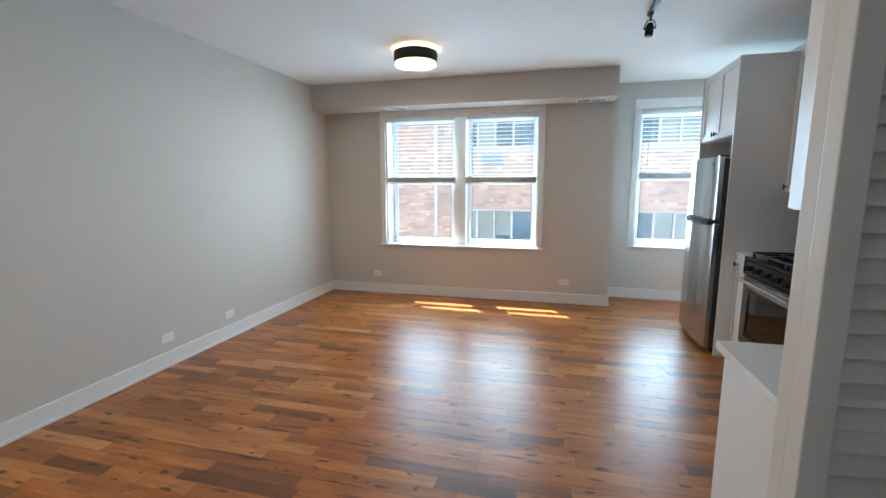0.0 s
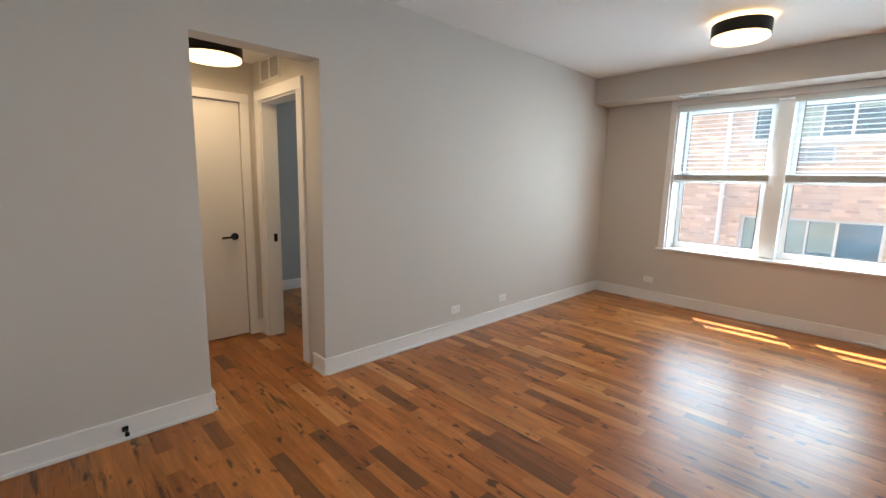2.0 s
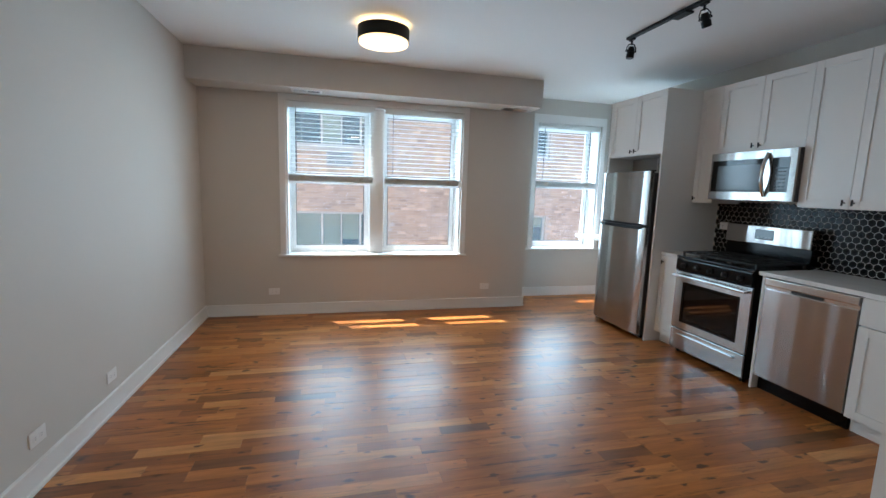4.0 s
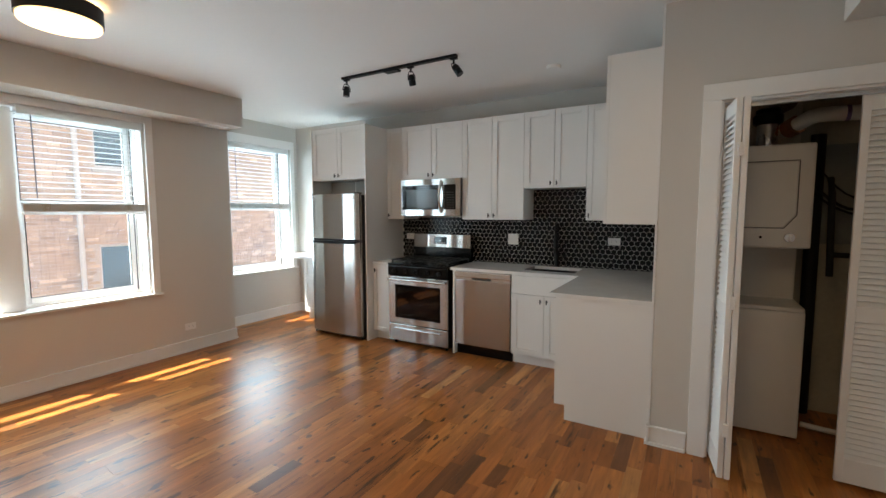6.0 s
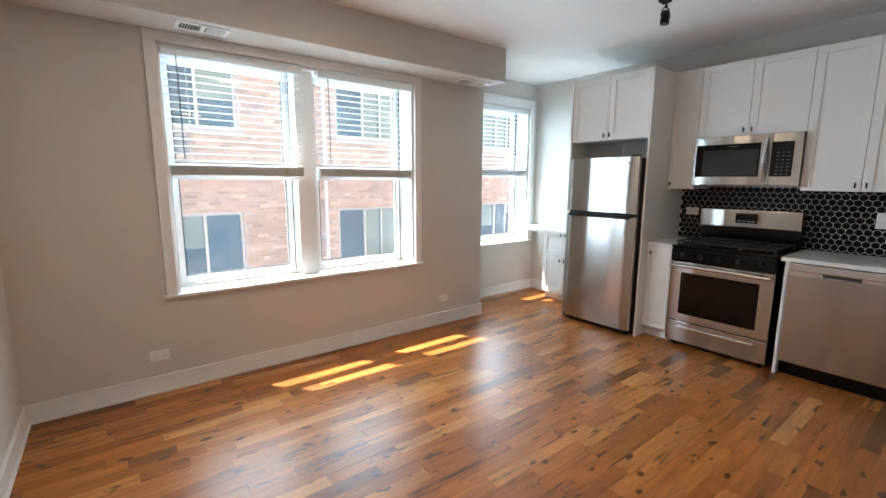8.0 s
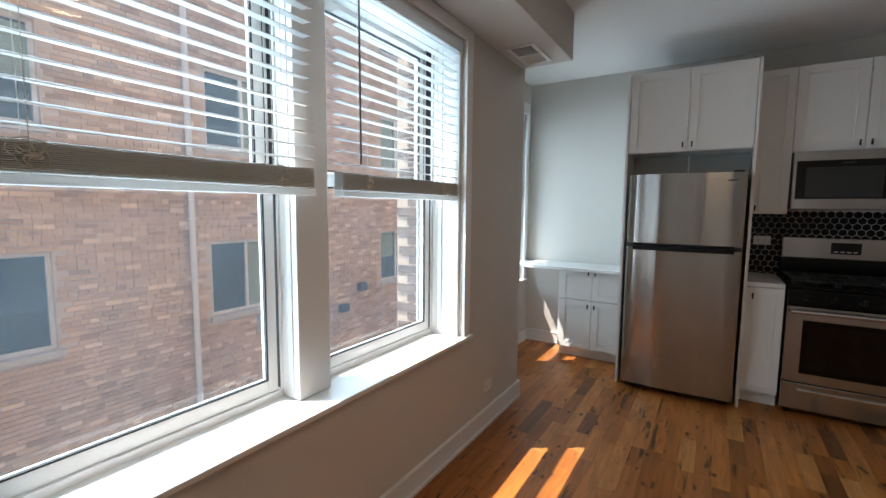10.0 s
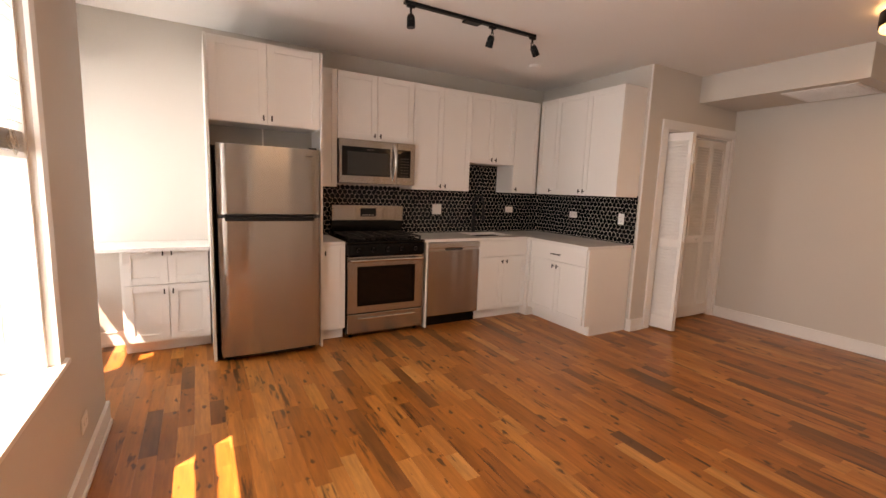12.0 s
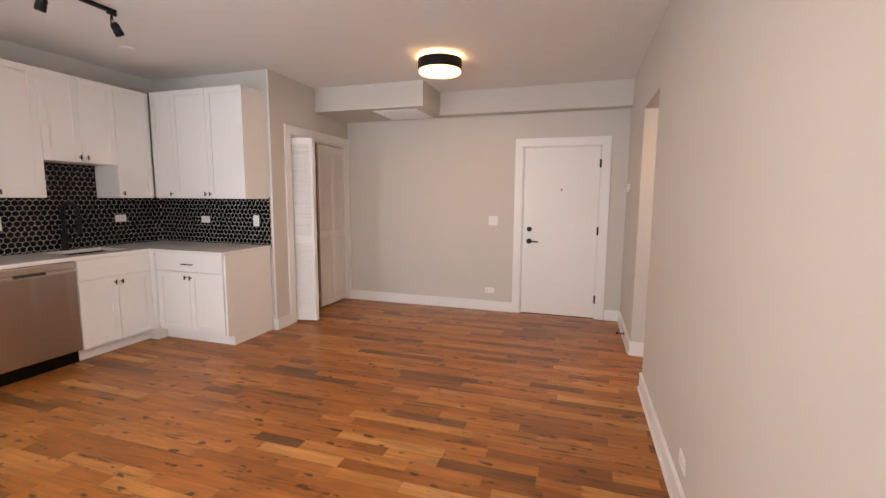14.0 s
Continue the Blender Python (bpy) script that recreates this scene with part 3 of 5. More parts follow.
def upper(u0, u1, v0, v1, doors, way="W", back=EX, depth=0.31, label="white shaker wall cabinet with black pulls"):
    """Wall cabinet; doors: number of doors, or 'l'/'r' for one with its pull on that side of u."""
    base = back - depth if way == "W" else back + depth
    loc = (back - depth / 2, (u0 + u1) / 2, v0) if way == "W" else ((u0 + u1) / 2, back + depth / 2, v0)
    c = thing("wall_cabinet", loc, label, "cabinet", "kitchen wall cabinets")
    carcass(c, way, back, depth - 0.001, u0 + 0.0006, u1 - 0.0006, v0, v1)
    if doors == 2:
        m = (u0 + u1) / 2
        shaker(c, way, base, u0, m, v0, v1, (m - 0.030, v0 + 0.045))
        shaker(c, way, base, m, u1, v0, v1, (m + 0.030, v0 + 0.045))
    else:
        shaker(c, way, base, u0, u1, v0, v1, ((u0 + 0.03) if doors == "l" else (u1 - 0.03), v0 + 0.045), rail=0.05)
    return c


UP0, UP1 = 1.40, 2.462
upper(3.945, 4.176, UP0, UP1, "r")
upper(3.165, 3.945, 1.852, UP1, 2)
upper(2.470, 3.165, UP0, UP1, 2)
upper(1.860, 2.470, 1.715, UP1, 2)
upper(1.505, 1.860, UP0, UP1, "r", label="narrow white shaker wall cabinet in the corner")
upper(1.545, 1.815, UP0, UP1 + 0.016, "l", "N", KY, 0.31, "narrow white shaker wall cabinet in the corner")
upper(0.655, 1.545, UP0, UP1 + 0.016, 2, "N", KY, 0.31)

# fridge surround
FS = thing("fridge_cabinet", (1.8, 4.6, 0), "tall white panelled fridge surround with a shaker cabinet above", "cabinet")
for y0, y1 in ((4.178, 4.198), (5.005, 5.025)):
    bm = BM()
    box(bm, 1.435, EX - 0.001, y0, y1, 0.0, UP1, 0.0015)
    part("side_panel", bm, CAB, FS)
bm = BM()
box(bm, 1.46, EX - 0.002, 4.1985, 5.0045, 1.858, UP1 - 0.001, 0.001)
part("body", bm, CAB, FS)
# the gap's shade is put into this panel's grey
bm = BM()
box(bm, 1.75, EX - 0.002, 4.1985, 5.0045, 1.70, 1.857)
part("back_panel", bm, mat("shadow_panel", (0.42, 0.41, 0.39), 0.6, bump=0.02), FS, "recessed panel above the fridge, greyed for the shade")
bm = BM()
box(bm, 1.745, 1.7495, 4.595, 4.607, 1.70, 1.857)
part("seam_strip", bm, CAB, FS)
shaker(FS, "W", 1.46, 4.20, 4.602, 1.86, UP1 - 0.002, (4.572, 1.905))
shaker(FS, "W", 1.46, 4.602, 5.003, 1.86, UP1 - 0.002, (4.632, 1.905))

# base cabinets
KICK = 0.105


def base_unit(u0, u1, way="W", back=EX, depth=0.60, label="white shaker base cabinet with black pulls", top=0.881):
    base = back - depth if way == "W" else back + depth
    loc = (back - depth / 2, (u0 + u1) / 2, 0) if way == "W" else ((u0 + u1) / 2, back + depth / 2, 0)
    c = thing("base_cabinet", loc, label, "cabinet", "kitchen base cabinets")
    bm = BM()
    facing(bm, way, back, u0 + 0.0006, u1 - 0.0006, KICK, top, 0.002, depth - 0.001, 0.001)
    part("body", bm, CAB, c)
    bm = BM()
    facing(bm, way, back, u0 + 0.0006, u1 - 0.0006, 0, KICK, 0.05, depth - 0.055)
    part("toe_kick", bm, CAB, c, "white recessed toe kick")
    return c, base


c, b = base_unit(3.950, 4.176, label="narrow white shaker base cabinet beside the range")
shaker(c, "W", b, 3.950, 4.176, KICK, 0.877, (4.135, 0.815), rail=0.045)
c, b = base_unit(1.83, 2.478, label="white shaker sink cabinet with a false drawer front", top=0.66)
bm = BM()
box(bm, 1.561, 1.58, 1.831, 2.477, 0.661, 0.881)
part("top_rail", bm, CAB, c)
slab(c, "W", b, 1.83, 2.478, 0.704, 0.877)
shaker(c, "W", b, 1.83, 2.154, KICK, 0.698, (2.124, 0.645))
shaker(c, "W", b, 2.154, 2.478, KICK, 0.698, (2.184, 0.645))
c, b = base_unit(0.672, 1.50, "N", KY, 0.61, "white shaker base cabinet with one drawer and two doors")
slab(c, "N", b, 0.690, 1.50, 0.704, 0.877, (1.095, 0.775, 0.065))
shaker(c, "N", b, 0.690, 1.095, KICK, 0.698, (1.065, 0.645))
shaker(c, "N", b, 1.095, 1.50, KICK, 0.698, (1.125, 0.645))
bm = BM()
box(bm, 0.654, 0.671, KY + 0.016, 1.800, KICK, 0.881, 0.001)
box(bm, 0.654, 0.671, KY + 0.016, 1.725, 0, KICK)
part("end_panel", bm, CAB, c, "plain white end panel")
bm = BM()
box(bm, 1.5005, EX - 0.02, KY + 0.002, 1.829, 0.0, 0.881)
single("corner_filler", bm, CAB, "white painted blind corner filler of the kitchen run", "cabinet")
bm = BM()
box(bm, 1.545, EX - 0.01, 3.104, 3.124, 0, 0.881, 0.001)
single("filler_panel", bm, CAB, "white upright panel between range and dishwasher", "panel")

# worktops with an undermount sink
WT = thing("worktop", (1.6, 2.0, 0.882), "white quartz worktop turning the kitchen corner", "countertop")
T0, T1 = 0.882, 0.912
SX0, SX1, SY0, SY1 = 1.70, 2.07, 1.92, 2.42
bm = BM()
for d in ((1.535, SX0, 1.845, 3.150), (SX1, EX - 0.012, 1.845, 3.150), (SX0, SX1, SY1, 3.150), (SX0, SX1, 1.845, SY0), (0.640, EX - 0.012, KY + 0.012, 1.845)):
    box(bm, *d, T0, T1)
bmesh.ops.remove_doubles(bm, verts=bm.verts, dist=0.0005)
part("slab", bm, QUARTZ, WT)
WT2 = single("worktop", (lambda q: (box(q, 1.535, EX - 0.012, 3.952, 4.176, T0, T1, 0.003), q)[1])(BM()), QUARTZ, "short white quartz worktop beside the range", "countertop")
SK = thing("sink", (1.885, 2.17, 0.70), "dark undermount kitchen sink bowl", "sink")
bm = BM()
for d in ((SX0 - 0.012, SX0 + 0.002, SY0 - 0.01, SY1 + 0.01, 0.68, T0 - 0.001), (SX1 - 0.002, SX1 + 0.012, SY0 - 0.01, SY1 + 0.01, 0.68, T0 - 0.001), (SX0, SX1, SY0 - 0.012, SY0 + 0.002, 0.68, T0 - 0.001), (SX0, SX1, SY1 - 0.002, SY1 + 0.012, 0.68, T0 - 0.001), (SX0, SX1, SY0, SY1, 0.676, 0.688)):
    box(bm, *d)
part("bowl", bm, BLACK, SK)
bm = BM()
lathe(bm, (1.885, 2.17, 0.689), [(0.045, 0.002), (0.04, 0.004), (0.028, 0.001), (0.004, 0.0)])
part("drain", bm, STEELH, SK, "round steel drain", True)
FA = thing("faucet", (2.115, 2.20, T1), "tall matt black spring pull-down kitchen faucet", "faucet")
bm = BM()
cyl(bm, (2.115, 2.20, T1), (2.115, 2.20, T1 + 0.012), 0.032)
cyl(bm, (2.115, 2.20, T1 + 0.012), (2.115, 2.20, T1 + 0.17), 0.026)
part("body", bm, BLACK, FA, smooth=True)
HOSE = [Vector((2.115, 2.20, T1 + 0.16 + 0.018 * i)) for i in range(11)] + arc((2.035, 2.185, T1 + 0.36), 0.08, 0, 165, 16, (1, 0.15, 0), (0, 0, 1)) + [Vector((1.953, 2.172, T1 + 0.32)), Vector((1.955, 2.172, T1 + 0.28))]
bm = BM()
tube(bm, HOSE, 0.0135, 12)
part("spout", bm, BLACK, FA, smooth=True)
bm = BM()
coil = []
for i in range(12 * (len(HOSE) - 1)):
    k, f = divmod(i / 12, 1)
    p, q = HOSE[int(k)], HOSE[int(k) + 1]
    d = (q - p).normalized()
    side = d.cross(Vector((0.15, -1, 0)).normalized()).normalized()
    up = d.cross(side)
    coil.append(p.lerp(q, f) + 0.017 * (math.cos(i * 0.78) * side + math.sin(i * 0.78) * up))
tube(bm, coil, 0.0032, 5)
part("spring", bm, BLACK, FA, "black coil spring round the hose", True)
bm = BM()
cyl(bm, (1.955, 2.172, T1 + 0.29), (1.950, 2.170, T1 + 0.15), 0.018, 0.023)
part("spray_head", bm, BLACK, FA, smooth=True)
bm = BM()
tube(bm, [(2.115, 2.20, T1 + 0.20), (2.03, 2.186, T1 + 0.205), (1.955, 2.172, T1 + 0.215)], 0.008)
part("dock_arm", bm, BLACK, FA, smooth=True)
bm = BM()
cyl(bm, (2.115, 2.18, T1 + 0.09), (2.115, 2.14, T1 + 0.09), 0.017)
tube(bm, [(2.115, 2.145, T1 + 0.09), (2.112, 2.115, T1 + 0.11), (2.105, 2.08, T1 + 0.13)], 0.007)
part("lever", bm, BLACK, FA, smooth=True)

# range
RY0, RY1, RX = 3.166, 3.938, 1.515
RG = thing("range", (1.8, 3.55, 0), "stainless gas range with black cooktop and oven window", "range")
bm = BM()
box(bm, RX + 0.02, EX - 0.03, RY0, RY1, 0.035, 0.895, 0.003)
part("body", bm, ENAMEL, RG)
for q in (RY0 + 0.05, RY1 - 0.05):
    for xx in (RX + 0.07, EX - 0.1):
        bm = BM()
        cyl(bm, (xx, q, 0), (xx, q, 0.036), 0.018)
        part("foot", bm, BLACK, RG)
bm = BM()
box(bm, RX, RX + 0.02, RY0 + 0.002, RY1 - 0.002, 0.045, 0.232, 0.006)
dr = part("drawer", bm, STEEL, RG)
bm = BM()
box(bm, RX - 0.016, RX + 0.002, RY0 + 0.09, RY1 - 0.09, 0.172, 0.194, 0.006)
part("drawer_grip", bm, STEELH, dr)
bm = BM()
ring_box(bm, RX, RX + 0.0195, (RY0 + 0.002, RY1 - 0.002, 0.240, 0.772), (RY0 + 0.092, RY1 - 0.092, 0.305, 0.680))
od = part("oven_door", bm, STEEL, RG)
bm = BM()
box(bm, RX + 0.003, RX + 0.018, RY0 + 0.091, RY1 - 0.091, 0.304, 0.681)
part("oven_window", bm, DGLASS, od, "dark oven glass")
bm = BM()
ring_box(bm, RX - 0.0008, RX + 0.004, (RY0 + 0.091, RY1 - 0.091, 0.304, 0.681), (RY0 + 0.118, RY1 - 0.118, 0.335, 0.652))
part("window_rim", bm, ENAMEL, od, "black rim round the oven glass")
bm = BM()
tube(bm, [(RX - 0.046, RY0 + 0.02 + (RY1 - RY0 - 0.04) * i / 12, 0.738 + 0.004 * math.sin(math.pi * i / 12)) for i in range(13)], 0.013, 12)
for q in (RY0 + 0.04, RY1 - 0.04):
    box(bm, RX - 0.046, RX + 0.002, q - 0.016, q + 0.016, 0.727, 0.750, 0.004)
part("oven_handle", bm, STEELH, od, "satin steel bar handle", True)
bm = BM()
box(bm, RX - 0.012, RX + 0.05, RY0 + 0.001, RY1 - 0.001, 0.778, 0.893, 0.012)
cp = part("control_panel", bm, ENAMEL, RG)
for i in range(5):
    q = RY0 + 0.10 + (RY1 - RY0 - 0.20) * i / 4
    bm = BM()
    cyl(bm, (RX - 0.012, q, 0.835), (RX - 0.036, q, 0.835), 0.021, 0.018, 18)
    box(bm, RX - 0.046, RX - 0.034, q - 0.005, q + 0.005, 0.816, 0.854, 0.002)
    part("knob", bm, BLACK, cp, "black burner knob", True)
bm = BM()
box(bm, RX - 0.008, EX - 0.06, RY0 - 0.003, RY1 + 0.003, 0.894, 0.915, 0.006)
ct = part("cooktop", bm, ENAMEL, RG, "glossy black enamel cooktop")
BURN = [(x, y) for x in (1.68, 1.93) for y in (3.33, 3.775)] + [(1.80, 3.552)]
for x, y in BURN:
    bm = BM()
    lathe(bm, (x, y, 0.915), [(0.055, 0), (0.052, 0.008), (0.040, 0.012), (0.040, 0.020), (0.036, 0.024), (0.001, 0.025)], 24)
    part("burner", bm, IRON, ct, "black burner cap", True)
for y0, y1 in ((RY0 + 0.02, RY0 + 0.262), (RY0 + 0.266, RY1 - 0.266), (RY1 - 0.262, RY1 - 0.02)):
    bm = BM()
    for xx in (1.555, 1.80, 2.045):
        box(bm, xx - 0.006, xx + 0.006, y0, y1, 0.940, 0.953, 0.002)
    for yy in (y0 + 0.006, (y0 + y1) / 2, y1 - 0.006):
        box(bm, 1.555, 2.045, yy - 0.006, yy + 0.006, 0.941, 0.954, 0.002)
    for xx in (1.68, 1.93):
        box(bm, xx - 0.005, xx + 0.005, y0, y1, 0.942, 0.955, 0.002)
    for xx in (1.56, 2.04):
        for yy in (y0 + 0.008, y1 - 0.008):
            box(bm, xx - 0.007, xx + 0.007, yy - 0.007, yy + 0.007, 0.9145, 0.942)
    part("grate", bm, IRON, RG, "cast iron pan grate")
bm = BM()
box(bm, EX - 0.105, EX - 0.035, RY0, RY1, 0.915, 1.075, 0.004)
bp = part("backguard", bm, ENAMEL, RG)
bm = BM()
box(bm, EX - 0.122, EX - 0.034, RY0, RY1, 1.060, 1.222, 0.010)
bp2 = part("control_fascia", bm, STEEL, RG, "brushed steel clock fascia")
bm = BM()
box(bm, EX - 0.125, EX - 0.120, 3.475, 3.645, 1.105, 1.190, 0.003)
dp = part("display", bm, DGLASS, bp2, "black clock display")
for k in range(4):
    bm = BM()
    box(bm, EX - 0.1262, EX - 0.1250, 3.495 + k * 0.036, 3.519 + k * 0.036, 1.118, 1.124)
    part("button_mark", bm, mat("grey_marking", (0.5, 0.5, 0.5), 0.5, bump=0), dp)

# dishwasher
DW = thing("dishwasher", (1.8, 2.79, 0), "stainless steel dishwasher under the worktop", "dishwasher")
DY0, DY1 = 2.484, 3.100
bm = BM()
box(bm, 1.575, EX - 0.05, DY0, DY1, 0.114, 0.876)
box(bm, 1.64, EX - 0.05, DY0, DY1, 0.0, 0.114)
part("body", bm, GREYM, DW)
bm = BM()
box(bm, 1.54, 1.574, DY0 + 0.003, DY1 - 0.003, 0.115, 0.792, 0.004)
dd = part("door", bm, STEEL, DW, "brushed steel door")
bm = BM()
box(bm, 1.532, 1.574, DY0 + 0.003, DY1 - 0.003, 0.818, 0.874, 0.006)
box(bm, 1.552, 1.574, DY0 + 0.003, DY1 - 0.003, 0.792, 0.818)
part("handle_strip", bm, STEELH, dd, "satin steel pocket handle strip")
bm = BM()
box(bm, 1.5395, 1.552, 2.70, 2.90, 0.797, 0.816)
part("handle_pocket", bm, SLOT, dd, "dark grip slot")
bm = BM()
box(bm, 1.60, 1.62, DY0 + 0.003, DY1 - 0.003, 0.0, 0.112)
part("kick_plate", bm, ENAMEL, DW, "black kick plate")

# microwave
MX = 1.775
MW = thing("microwave", (1.95, 3.555, 1.44), "stainless over-the-range microwave with a curved handle", "microwave")
bm = BM()
box(bm, MX + 0.022, EX - 0.012, RY0, RY1, 1.438, 1.850, 0.002)
part("body", bm, GREYM, MW)
bm = BM()
KP = RY0 + 0.195
ring_box(bm, MX, MX + 0.0215, (KP, RY1, 1.440, 1.848), (KP + 0.072, RY1 - 0.020, 1.510, 1.782))
md = part("door", bm, STEEL, MW, "brushed steel door frame")
bm = BM()
box(bm, MX + 0.003, MX + 0.02, KP + 0.071, RY1 - 0.019, 1.509, 1.783)
part("window", bm, DGLASS, md, "black microwave glass")
bm = BM()
box(bm, MX + 0.0018, MX + 0.003, KP + 0.092, RY1 - 0.075, 1.522, 1.735)
part("window_screen", bm, mat("microwave_mesh", (0.030, 0.032, 0.032), 0.12, var=0.05, bump=0.0), md, "grey mesh screen behind the glass")
bm = BM()
box(bm, MX, MX + 0.0215, RY0, KP - 0.002, 1.440, 1.848, 0.003)
kp = part("keypad_panel", bm, STEEL, MW)
bm = BM()
box(bm, MX - 0.002, MX + 0.002, RY0 + 0.050, KP - 0.004, 1.510, 1.782, 0.002)
ks = part("keypad", bm, DGLASS, kp, "black keypad")
for r in range(7):
    for k in range(3):
        bm = BM()
        box(bm, MX - 0.0032, MX - 0.002, RY0 + 0.072 + k * 0.033, RY0 + 0.090 + k * 0.033, 1.525 + r * 0.028, 1.533 + r * 0.028)
        new_key = new("key_mark", mesh_of("key_mark", bm, mat("grey_legend", (0.07, 0.07, 0.07), 0.5, bump=0) if r + k == 0 else bpy.data.materials["grey_legend"], base_of(kp)))
        new_key.parent = kp
bm = BM()
tube(bm, [(MX - 0.045 * math.sin(math.pi * i / 14) - 0.004, KP + 0.036, 1.475 + 0.345 * i / 14) for i in range(15)], 0.014, 12)
part("handle", bm, STEELH, md, "curved satin steel handle", True)
bm = BM()
box(bm, MX + 0.001, MX + 0.003, 3.60, 3.67, 1.758, 1.764)
part("badge", bm, GREYM, md, "small grey maker's badge")

# fridge
FG = thing("fridge", (1.75, 4.6, 0), "stainless top-freezer fridge with dark grey sides", "refrigerator")
FY0, FY1, FX = 4.222, 4.972, 1.345
bm = BM()
box(bm, FX + 0.075, 2.12, FY0 + 0.006, FY1 - 0.006, 0.035, 1.675, 0.006)
part("body", bm, GREYM, FG)
bm = BM()
box(bm, FX + 0.09, FX + 0.12, FY0 + 0.02, FY1 - 0.02, 0.012, 0.045)
part("kick_grille", bm, BLACK, FG)
for q in (FY0 + 0.06, FY1 - 0.06):
    for xx in (FX + 0.12, 2.05):
        bm = BM()
        cyl(bm, (xx, q, 0), (xx, q, 0.036), 0.02)
        part("foot", bm, BLACK, FG)


def fridge_door(name, z0, z1):
    """A gently bowed steel door skin on a dark liner."""
    bm = BM()
    n, rows = 18, []
    for i in range(n + 1):
        u = i / n
        edge = min(u, 1 - u) * (FY1 - FY0)
        x = FX + 0.014 * (2 * u - 1) ** 2 + (0.010 * (1 - edge / 0.012) ** 2 if edge < 0.012 else 0)
        rows.append((x, FY0 + u * (FY1 - FY0)))
    prof = rows + [(FX + 0.062, FY1), (FX + 0.062, FY0)]
    lo, hi = [bm.verts.new((x, y, z0)) for x, y in prof], [bm.verts.new((x, y, z1)) for x, y in prof]
    for i in range(len(prof)):
        j = (i + 1) % len(prof)
        bm.faces.new((lo[i], lo[j], hi[j], hi[i]))
    bm.faces.new(lo[::-1]), bm.faces.new(hi)
    d = part(name, bm, STEEL, FG, "brushed steel door", True)
    k = BM()
    box(k, FX + 0.0625, FX + 0.0745, FY0 + 0.012, FY1 - 0.012, z0 + 0.01, z1 - 0.01)
    part("gasket", k, GASKET, d, "dark door gasket")
    return d


dl = fridge_door("fridge_door", 0.055, 1.138)
du = fridge_door("freezer_door", 1.168, 1.690)
for d, z0, z1 in ((dl, 1.120, 1.150), (du, 1.156, 1.172)):
    bm = BM()
    pts = [(FX - 0.012, FY0 + 0.05), (FX - 0.030, FY0 + 0.16), (FX - 0.034, (FY0 + FY1) / 2), (FX - 0.030, FY1 - 0.16), (FX - 0.012, FY1 - 0.05)]
    pts = pts if d == dl else [(x + 0.012, y) for x, y in pts]
    lo = [bm.verts.new((x, y, z0)) for x, y in pts] + [bm.verts.new((FX + 0.05, FY1 - 0.04, z0)), bm.verts.new((FX + 0.05, FY0 + 0.04, z0))]
    hi = [bm.verts.new((x, y, z1)) for x, y in pts] + [bm.verts.new((FX + 0.05, FY1 - 0.04, z1)), bm.verts.new((FX + 0.05, FY0 + 0.04, z1))]
    for i in range(7):
        bm.faces.new((lo[i], lo[(i + 1) % 7], hi[(i + 1) % 7], hi[i]))
    bm.faces.new(lo[::-1]), bm.faces.new(hi)
    part("grip", bm, BLACK, d, "black recessed door grip")
bm = BM()
box(bm, FX + 0.0055, FX + 0.0095, FY0 + 0.055, FY0 + 0.115, 1.630, 1.637)
part("badge", bm, GREYM, du, "small grey maker's badge")
bm = BM()
box(bm, FX + 0.03, FX + 0.10, FY0 + 0.02, FY0 + 0.08, 1.690, 1.703, 0.003)
part("hinge_cover", bm, BLACK, FG)

# desk in the window nook
NK = thing("nook_cabinet", (2.0, 5.33, 0), "white shaker nook cabinet with two drawers above two doors", "cabinet")
bm = BM()
box(bm, 1.83, EX - 0.018, 5.035, 5.640, KICK, 0.853, 0.001)
part("body", bm, CAB, NK)
bm = BM()
box(bm, 1.90, EX - 0.018, 5.035, 5.640, 0, KICK)
part("toe_kick", bm, CAB, NK)
shaker(NK, "W", 1.83, 5.035, 5.325, 0.575, 0.85, (5.295, 0.832), name="drawer_front")
shaker(NK, "W", 1.83, 5.325, 5.625, 0.575, 0.85, (5.355, 0.832), name="drawer_front")
shaker(NK, "W", 1.83, 5.035, 5.325, KICK, 0.572, (5.295, 0.52))
shaker(NK, "W", 1.83, 5.325, 5.625, KICK, 0.572, (5.355, 0.52))
bm = BM()
box(bm, 1.72, EX - 0.001, 5.027, NY2 - 0.02, 0.854, 0.884, 0.003)
single("desk_top", bm, QUARTZ, "white quartz desk top across the window nook", "countertop")


